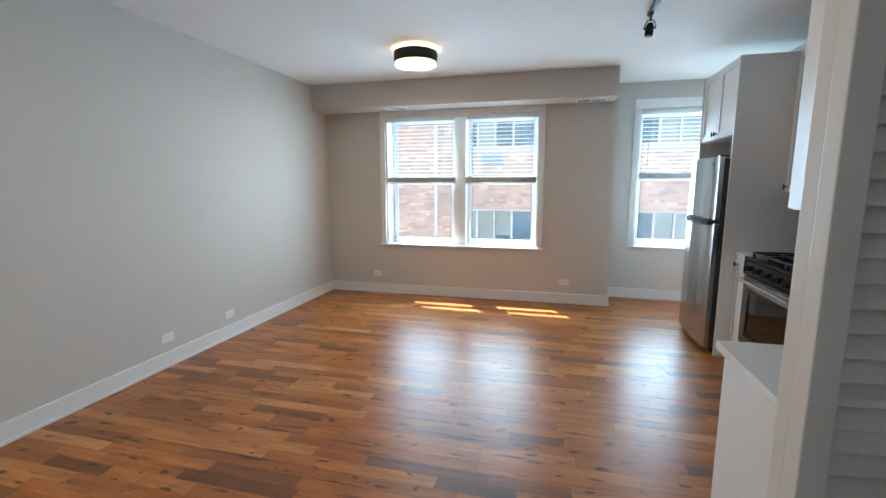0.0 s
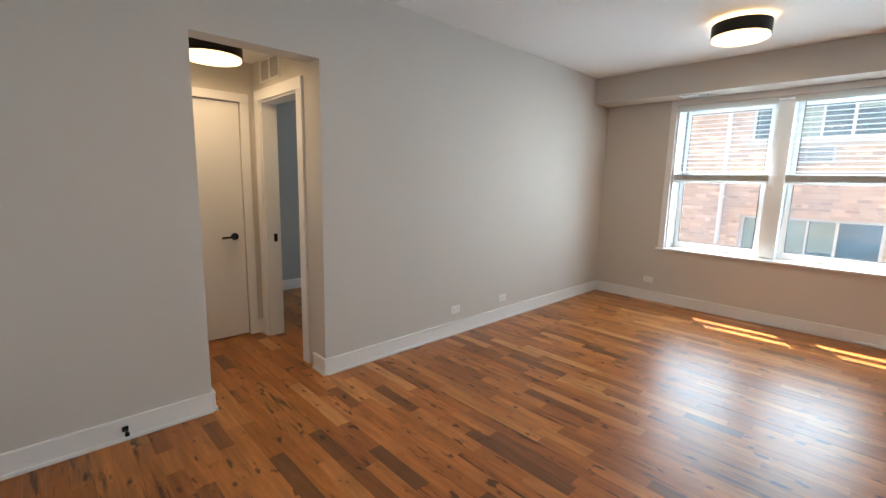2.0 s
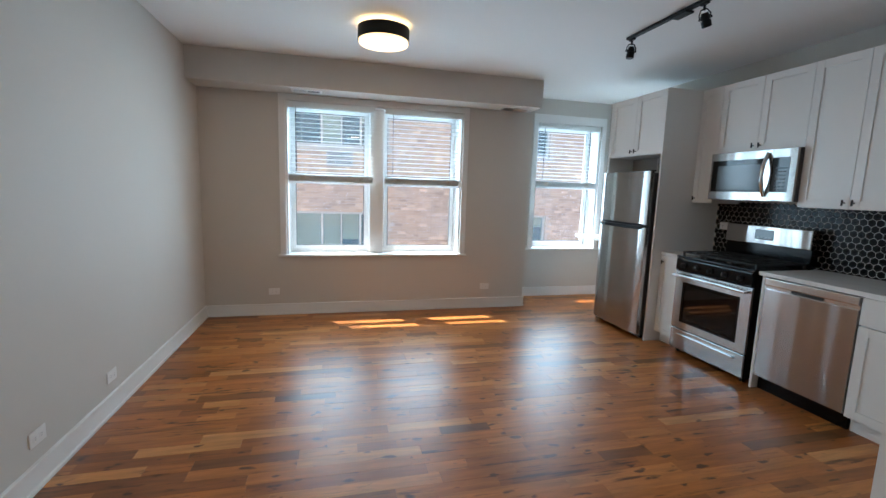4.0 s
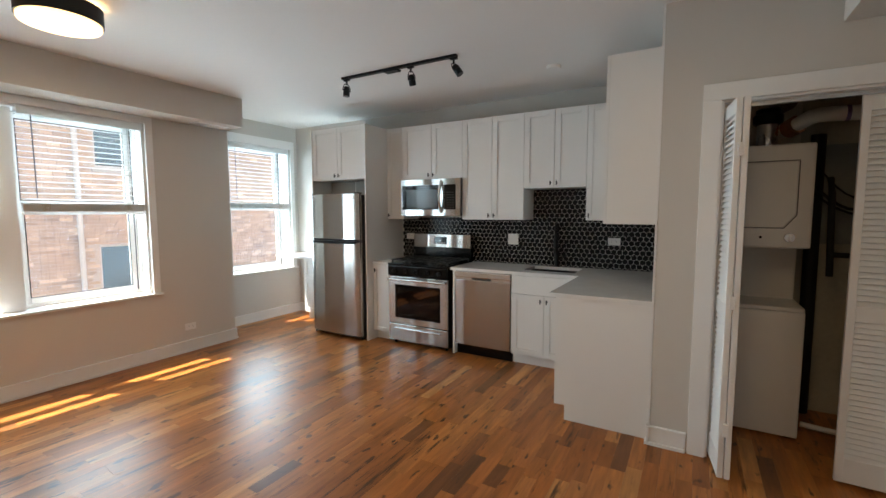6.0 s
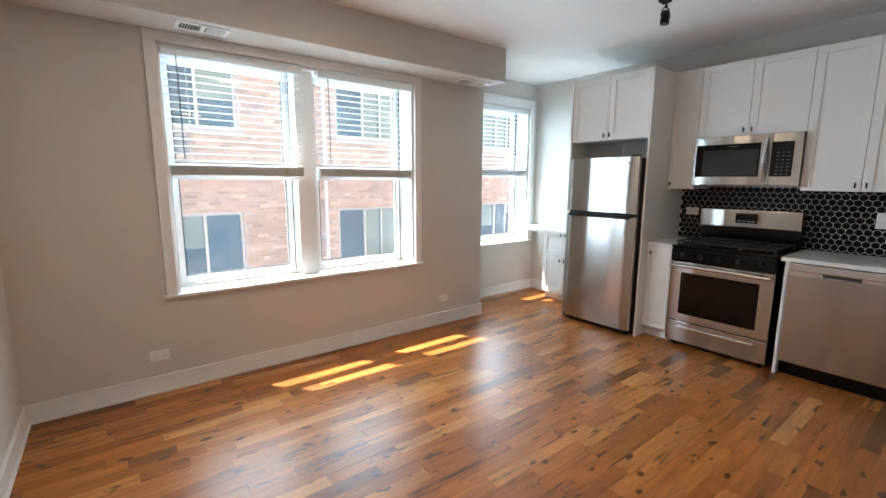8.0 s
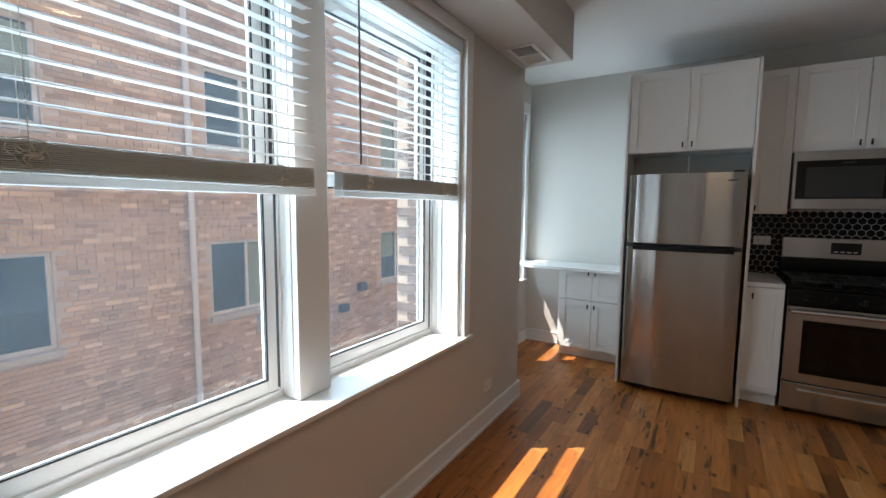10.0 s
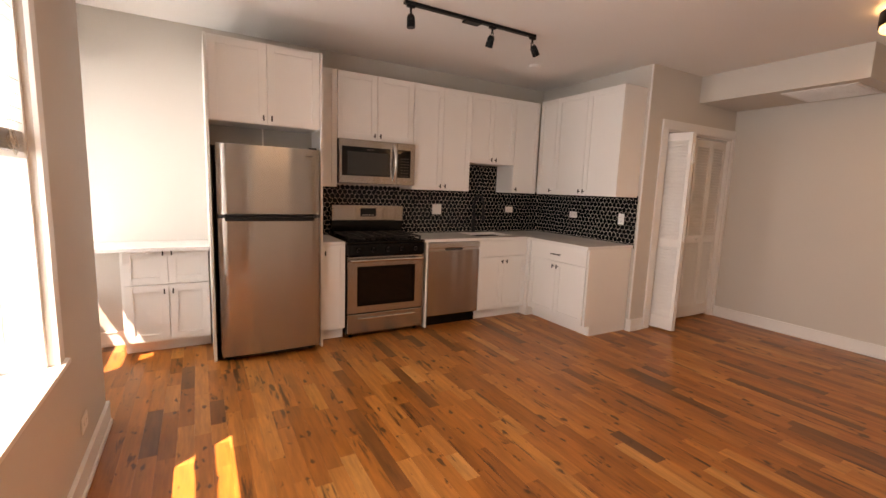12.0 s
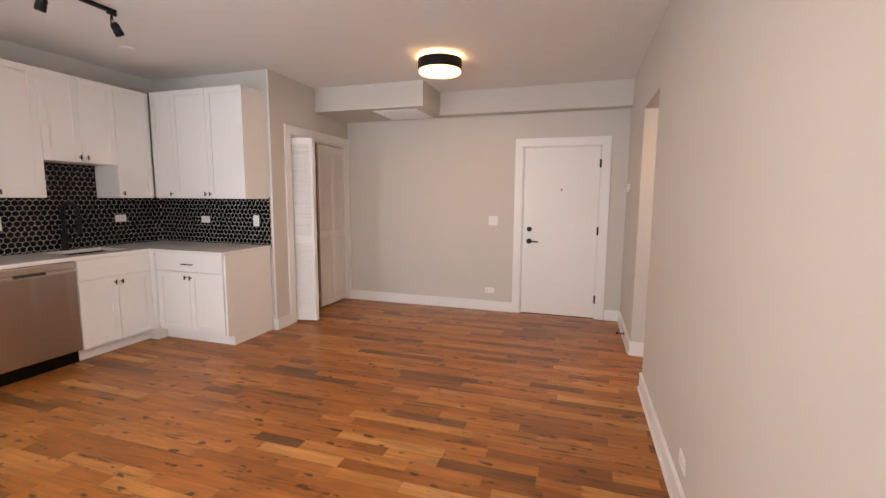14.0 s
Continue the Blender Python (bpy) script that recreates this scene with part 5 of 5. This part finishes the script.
# ---- blinds ----
def slat_mesh(w):
    """One gently crowned 5 cm slat."""
    bm = BM()
    top, bot = [], []
    for i in range(5):
        t = i / 4 - 0.5
        z = 0.0045 * (1 - (2 * t) ** 2)
        top.append([bm.verts.new((s * w / 2, t * 0.05, z + 0.0013)) for s in (-1, 1)])
        bot.append([bm.verts.new((s * w / 2, t * 0.05, z - 0.0013)) for s in (-1, 1)])
    for q in (top, bot):
        for a, b in zip(q, q[1:]):
            bm.faces.new((a[0], a[1], b[1], b[0]))
    for s in (0, 1):
        for i in range(4):
            bm.faces.new((top[i][s], top[i + 1][s], bot[i + 1][s], bot[i][s]))
    for i in (0, 4):
        bm.faces.new((top[i][0], top[i][1], bot[i][1], bot[i][0]))
    return mesh_of("slat", bm, BLIND)


def blind(x0, x1, y, ztop, zbot, tilt=8):
    w = x1 - x0
    bl = thing("window_blind", ((x0 + x1) / 2, y, zbot), "white horizontal slat blind drawn half way up", "blind", "window blinds")
    b0 = base_of(bl)
    bm = BM()
    box(bm, x0, x1, y - 0.028, y + 0.028, ztop - 0.045, ztop - 0.001, 0.002)
    part("headrail", bm, BLIND, bl)
    bm = BM()
    box(bm, x0 - 0.004, x1 + 0.004, y - 0.046, y - 0.034, ztop - 0.068, ztop - 0.001, 0.003)
    part("valance", bm, BLIND, bl)
    bm = BM()
    box(bm, x0 + 0.002, x1 - 0.002, y - 0.028, y + 0.028, zbot, zbot + 0.024, 0.004)
    part("bottom_rail", bm, BLIND, bl)
    me = slat_mesh(w - 0.004)
    rng = random.Random(int(x0 * 100) + 7)
    stack = 15
    for i in range(stack):
        s = new("slat", me)
        s.parent = bl
        s.location = Vector(((x0 + x1) / 2 + rng.uniform(-0.002, 0.002), y + rng.uniform(-0.002, 0.002), zbot + 0.0275 + i * 0.0046)) - b0
    zs = zbot + 0.0275 + stack * 0.0046 + 0.03
    n = int((ztop - 0.075 - zs) / 0.0435)
    for i in range(n):
        s = new("slat", me)
        s.parent = bl
        s.location = Vector(((x0 + x1) / 2, y, zs + i * (ztop - 0.075 - zs) / max(1, n - 1))) - b0
        s.rotation_euler = (radians(tilt + rng.uniform(-1.2, 1.2)), 0, radians(rng.uniform(-0.1, 0.1)))
    for q in (x0 + 0.14, x1 - 0.14):
        bm = BM()
        for dy in (-0.026, 0.026):
            tube(bm, [(q, y + dy, ztop - 0.05), (q, y + dy, zbot + 0.02)], 0.0010, 5)
        part("ladder_cord", bm, CORD, bl)
        bm = BM()
        pts, r, a, cx, cz = [], 0.015, rng.uniform(0, 6), q, zbot + 0.06
        for i in range(95):
            if i % 11 == 0:
                r, tx, tz = rng.uniform(0.007, 0.022), q + rng.uniform(-0.02, 0.02), zbot + 0.055 + rng.uniform(-0.028, 0.032)
            cx, cz, a = cx + (tx - cx) * 0.2, cz + (tz - cz) * 0.2, a + 0.5
            pts.append((cx + r * math.cos(a) * 1.3, y - 0.033 - 0.006 * math.sin(a * 0.37), cz + r * math.sin(a)))
        tube(bm, pts, 0.0014, 5)
        part("cord_tangle", bm, CORD, bl, "loosely bunched ladder cord")
    bm = BM()
    tube(bm, [(x0 + 0.085, y - 0.038, ztop - 0.05), (x0 + 0.088, y - 0.040, zbot + 0.13)], 0.004, 8)
    part("tilt_wand", bm, GREYM, bl, "slim grey tilt wand")


blind(-2.085, -1.172, NY + 0.048, 2.332, 1.465)
blind(-1.040, -0.155, NY + 0.048, 2.332, 1.465)
blind(1.087, 2.003, NY2 + 0.048, 2.380, 1.510)


# ---- outside: the alley and the brick building across it ----
GZ, BY = -6.2, 11.5
boxes("ground", ASPHALT, "grey concrete alley ground", "ground", (-400, 400, NY2 + 0.5, 400, GZ - 0.3, GZ), (-400, 400, -400, NY2 + 0.5, GZ - 0.3, GZ))
# stretched far beyond the windows, out of view, to reflect sun onto the building opposite
boxes("wall_exterior", BRICK, "tan brick outer skin of the flat's own building, extended unseen to bounce sun", "wall",
      (-14, -4.95, NY + 0.242, NY + 0.33, GZ, 8), (-4.95, -3.85, NY + 0.242, NY + 0.33, GZ, 0.63), (-4.95, -3.85, NY + 0.242, NY + 0.33, 2.38, 8), (-3.85, -2.15, NY + 0.242, NY + 0.33, GZ, 8), (-0.09, 0.36, NY + 0.242, NY + 0.33, GZ, 8), (-2.15, -0.09, NY + 0.242, NY + 0.33, GZ, 0.63), (-2.15, -0.09, NY + 0.242, NY + 0.33, 2.38, 8),
      (0.47, 1.02, NY2 + 0.242, NY2 + 0.38, GZ, 8), (2.07, 18, NY2 + 0.242, NY2 + 0.38, GZ, 8), (1.02, 2.07, NY2 + 0.242, NY2 + 0.38, GZ, 0.63), (1.02, 2.07, NY2 + 0.242, NY2 + 0.38, 2.43, 8))
RTW = boxes("wall_return", PALEMORTAR, "sunlit dark brown brick side of the projecting nook", "wall", (0.385, 0.468, NY + 0.332, NY2 + 0.379, GZ, 8))

AB = thing("apartment_building", (2, BY + 2, GZ), "tan brick apartment building across the alley", "building")
BX0, BX1, BTOP = -14.0, 18.0, 8.2
WIN = [(x, z) for z in (-3.25, -0.45, 2.40, 5.2) for x in (-11.3, -6.95, -2.6, 1.75, 6.1, 10.45)]
WW, WH = 2.30, 1.27
bm = BM()
zs = [GZ] + [q for z in (-3.25, -0.45, 2.40, 5.2) for q in (z, z + WH)] + [BTOP]
for i in range(0, len(zs), 2):
    box(bm, BX0, BX1, BY + 0.012, BY + 0.30, zs[i], zs[i + 1])
xs = [BX0] + [q for x in (-11.3, -6.95, -2.6, 1.75, 6.1, 10.45) for q in (x, x + WW)] + [BX1]
for z in (-3.25, -0.45, 2.40, 5.2):
    for i in range(0, len(xs), 2):
        box(bm, xs[i], xs[i + 1], BY + 0.012, BY + 0.30, z, z + WH)
part("wall", bm, MORTAR, AB, "pale mortar between tan bricks")
bm = BM()
box(bm, BX0, BX1, BY + 0.31, BY + 8, GZ, BTOP - 0.3)
part("core", bm, mat("dark_interior", (0.05, 0.05, 0.055), 0.9), AB, "dark rooms behind the windows")
bm = BM()
box(bm, BX0 - 0.1, BX1 + 0.1, BY - 0.05, BY + 0.4, BTOP, BTOP + 0.18, 0.01)
part("parapet", bm, STONE, AB, "limestone coping")
rng = random.Random(5)
for x, z in WIN:
    if z > 5 or x < -7 or x > 7:
        if not (-12 < x < 11):
            continue
    f = BM()
    for d in ((x, x + WW, z, z + 0.05), (x, x + WW, z + WH - 0.05, z + WH), (x, x + 0.05, z + 0.05, z + WH - 0.05), (x + WW - 0.05, x + WW, z + 0.05, z + WH - 0.05), (x + WW * 0.3 - 0.025, x + WW * 0.3 + 0.025, z + 0.05, z + WH - 0.05), (x + WW * 0.5 - 0.02, x + WW * 0.5 + 0.02, z + 0.05, z + WH - 0.05), (x + WW * 0.7 - 0.025, x + WW * 0.7 + 0.025, z + 0.05, z + WH - 0.05)):
        box(f, d[0], d[1], BY + 0.09, BY + 0.15, d[2], d[3])
    wf = part("window", f, ALUM, AB, "dull aluminium slider frame")
    for k in range(4):
        u0, u1 = x + WW * (0, 0.3, 0.5, 0.7)[k], x + WW * (0.3, 0.5, 0.7, 1)[k]
        g = BM()
        box(g, u0 + 0.02, u1 - 0.02, BY + 0.115, BY + 0.125, z + 0.04, z + WH - 0.04)
        part("pane", g, FARGLASS, wf)
        drop = WH - 0.1 if k == 1 else rng.choice((0.25, 0.55, 0.8, 1.0)) * (WH - 0.1)
        if rng.random() < 0.8:
            g = BM()
            for i in range(int(drop / 0.045)):
                q = z + WH - 0.06 - i * 0.045
                box(g, u0 + 0.035, u1 - 0.035, BY + 0.17, BY + 0.185, q - 0.038, q)
            part("blind", g, CURTAIN, wf, "yellowed blind behind the far pane")
    g = BM()
    box(g, x - 0.06, x + WW + 0.06, BY - 0.05, BY + 0.20, z - 0.09, z - 0.002, 0.006)
    part("sill", g, STONE, wf, "limestone sill")
for x, z in ((2.55, -0.92), (-1.8, 1.93), (6.9, -0.92)):
    g = BM()
    box(g, x, x + 0.62, BY - 0.10, BY + 0.05, z, z + 0.33, 0.012)
    ac = part("air_conditioner", g, mat("ac_case", (0.36, 0.35, 0.33), 0.6, 0.1, bump=0.05), AB, "dark through-wall air conditioner sleeve")
    for i in range(9):
        g = BM()
        box(g, x + 0.03, x + 0.59, BY - 0.106, BY - 0.099, z + 0.025 + i * 0.033, z + 0.042 + i * 0.033)
        part("fin", g, GREYM, ac)
for x in (1.42, -3.0):
    g = BM()
    cyl(g, (x, BY - 0.07, GZ), (x, BY - 0.07, BTOP), 0.045, seg=12)
    for z in (-4, -1.6, 1.2, 4):
        box(g, x - 0.06, x + 0.06, BY - 0.11, BY + 0.01, z, z + 0.03)
    part("downspout", g, PIPEW, AB, "pale painted downspout", True)
for x, z in ((5.2, -0.55), (4.6, -0.95)):
    g = BM()
    box(g, x, x + 0.22, BY - 0.14, BY + 0.01, z, z + 0.18, 0.01)
    part("exhaust_hood", g, GREYM, AB, "small dark exhaust hood")


def open_wall(x, z, z1, l):
    """Whether a brick at x, z lies clear of the windows."""
    return not any(x + l > wx - 0.005 and x < wx + WW + 0.005 and z1 > wz - 0.095 and z < wz + WH + 0.005 for wx, wz in WIN)


# ---- floor planks, last: pieces ----
def piece_mesh(name, l, w, h, material, ch=0.0003):
    """A board with eased upper edges, its underside left open. Its upper face lies at z = 0."""
    a, b = l / 2, w / 2
    v = [(-a, -b, -h), (a, -b, -h), (a, b, -h), (-a, b, -h), (-a, -b, -ch), (a, -b, -ch), (a, b, -ch), (-a, b, -ch),
         (-a + ch, -b + ch, 0), (a - ch, -b + ch, 0), (a - ch, b - ch, 0), (-a + ch, b - ch, 0)]
    q = [(0, 1, 5, 4), (1, 2, 6, 5), (2, 3, 7, 6), (3, 0, 4, 7), (4, 5, 9, 8), (5, 6, 10, 9), (6, 7, 11, 10), (7, 4, 8, 11), (8, 9, 10, 11)]
    me = bpy.data.meshes.new(name)
    me.from_pydata(v, [], q)
    me.materials.append(material)
    return me


PW = 0.083
LENS = (0.22, 0.31, 0.40, 0.52, 0.66, 0.82)
PLANK = [piece_mesh("plank", l - 0.0003, PW - 0.0003, 0.012, WOOD) for l in LENS]
rng = random.Random(11)
jv, jf = [], []
count = 0
y = SY - 0.10
while y < NY2 + 0.1:
    x = -5.55 + rng.uniform(-0.5, 0)
    while x < EX:
        k = rng.randrange(len(LENS))
        l = LENS[k]
        cx, cy, dz = x + l / 2, y + PW / 2, rng.uniform(-0.0004, 0.0002)
        inside = x + l > WX - 0.03 or (0.46 < cy < 5.7 and x + l > (-5.56 if cy > 1.6 else -4.25))
        if inside:
            if count < 300 and 1.0 < cy < 5.5 and -2.6 < cx < 0.9:
                s = new("plank", PLANK[k])
                s.parent = FLOOR
                s.location = Vector((cx, cy, dz)) - base_of(FLOOR)
                count += 1
            else:
                n0 = len(jv)
                me = PLANK[k]
                jv += [(min(max(v.co.x + cx, -5.58), EX + 0.10), v.co.y + cy, v.co.z + dz) for v in me.vertices]
                jf += [tuple(n0 + i for i in p.vertices) for p in me.polygons]
        x += l
    y += PW
me = bpy.data.meshes.new("plank_field")
me.from_pydata([tuple(Vector(v) - base_of(FLOOR)) for v in jv], [], jf)
me.materials.append(WOODJ)
pf = tagged(new("plank_field", me), "warm brown hardwood planks with dark knots and streaks", kind="stuff")
pf.parent = FLOOR

# ---- hexagon tiles of the backsplash ----
HR, GAP = 0.0281, 0.0037


def hex_mesh():
    v, q = [], []
    for r, n in ((HR, 0.002), (HR, 0.0080), (HR - 0.0010, 0.0086)):
        v += [(r * math.sin(math.pi * i / 3), n, r * math.cos(math.pi * i / 3)) for i in range(6)]
    for k in (0, 6):
        q += [(k + i, k + (i + 1) % 6, k + 6 + (i + 1) % 6, k + 6 + i) for i in range(6)]
    q.append(tuple(range(12, 18)))
    me = bpy.data.meshes.new("tile")
    me.from_pydata(v, [], q)
    me.materials.append(TILE)
    return me


HEX = hex_mesh()


def splash(name, way, base, areas, holes, limit, label, free=None):
    """Grout bed with hexagon tiles; areas and holes: (u0, u1, v0, v1). Tiles past limit are joined."""
    bed = BM()
    for a in areas:
        facing(bed, way, base, *a, 0.0004, 0.0075)
    wall = single(name, bed, GROUT, label, "backsplash", kind="structure")
    b0 = base_of(wall)
    du, dv = 2 * (HR + GAP / 2) * math.cos(math.pi / 6), 1.5 * (HR + GAP / 2) * 1.0
    rot = Matrix.Rotation({"N": 0, "W": math.pi / 2}[way], 4, "Z")
    jv, jf, made, r = [], [], 0, 0
    v = min(a[2] for a in areas) - HR * 0.4
    rr = random.Random(3)
    while v < max(a[3] for a in areas):
        u = min(a[0] for a in areas) + (du / 2 if r % 2 else 0)
        while u < max(a[1] for a in areas):
            if any(a[0] - 0.024 < u < a[1] + 0.024 and a[2] - 0.020 < v < a[3] + 0.012 for a in areas) and not any(h[0] < u < h[1] and h[2] < v < h[3] for h in holes):
                m = Matrix.Translation(Vector(at_face(way, base, u, v, 0)) - b0) @ rot @ Matrix.Rotation(radians(rr.uniform(-0.5, 0.5)), 4, "X") @ Matrix.Rotation(radians(rr.uniform(-0.5, 0.5)), 4, "Z")
                if made < limit and (free is None or u > free + 0.03):
                    s = new("tile", HEX)
                    s.parent = wall
                    s.matrix_local = m
                    made += 1
                else:
                    n0 = len(jv)
                    co = [m @ q.co for q in HEX.vertices]
                    jv += [tuple(c) if free is None else (max(c.x, free - b0.x), c.y, c.z) for c in co]
                    jf += [tuple(n0 + i for i in p.vertices) for p in HEX.polygons]
            u += du
        v += dv
        r += 1
    if jv:
        me = bpy.data.meshes.new("tile_field")
        me.from_pydata(jv, [], jf)
        me.materials.append(TILE)
        ob = tagged(new("tile_field", me), "small black glazed hexagon tiles", kind="stuff")
        ob.parent = wall


splash("backsplash", "W", EX, [(1.180, 4.176, 0.914, 1.398), (1.862, 2.468, 1.398, 1.713)], [(3.18, 3.92, 0.9, 1.05)], 300, "black glazed hexagon tile backsplash with pale grout")
splash("backsplash", "N", KY, [(0.640, EX - 0.012, 0.914, 1.398)], [], 300, "black glazed hexagon tile backsplash with pale grout", 0.640)


# ---- bricks ----
def bricks(parent, way, base, u0, u1, v0, v1, keep, depth, near, label, looks=(BRICK, BRICKJ), jt=0.0105):
    """Running bond; near(u, v) picks the bricks that are parts of their own, up to 300."""
    L, H = 0.205, 0.0575
    meshes = []
    for l in (L, L / 2 - jt / 2, L - 0.012):
        bm = BM()
        facing(bm, way, 0, -l / 2, l / 2, -H / 2, H / 2, -0.02, depth)
        meshes.append((l, mesh_of("brick", bm, looks[0])))
    b0, rr, made, jv, jf, r = base_of(parent), random.Random(9), 0, [], [], 0
    v = v0
    while v < v1:
        u = u0 - (L / 2 if r % 2 else 0)
        head = r % 6 == 5
        while u < u1:
            l, me = meshes[1] if head else (meshes[0] if rr.random() < 0.8 else meshes[2])
            if u0 <= u and u + l <= u1 and keep(u, v, v + H, l):
                c = Vector(at_face(way, base, u + l / 2, v + H / 2, rr.uniform(-0.003, 0.004))) - b0
                if made < 300 and near(u, v):
                    s = new("brick", me)
                    s.parent, s.location = parent, c
                    made += 1
                else:
                    n0 = len(jv)
                    jv += [tuple(q.co + c) for q in me.vertices]
                    jf += [tuple(n0 + i for i in p.vertices) for p in me.polygons]
            u += l + jt
        v += H + jt
        r += 1
    me = bpy.data.meshes.new("brick_field")
    me.from_pydata(jv, [], jf)
    me.materials.append(looks[1])
    tagged(new("brick_field", me), label, kind="stuff").parent = parent


bricks(AB, "S", BY, -7.5, 12.5, -4.6, 5.1, open_wall, 0.005, lambda u, v: 0.4 < u < 4.2 and -1.1 < v < 1.9, "tan and brown weathered bricks")
bricks(RTW, "W", 0.385, NY2 - 0.271, NY2 + 0.377, -0.4, 3.2, lambda *a: True, 0.010, lambda u, v: v > 0.2, "sunlit dark brown bricks with wide pale joints", (DARKBRICK, DARKBRICKJ), 0.016)
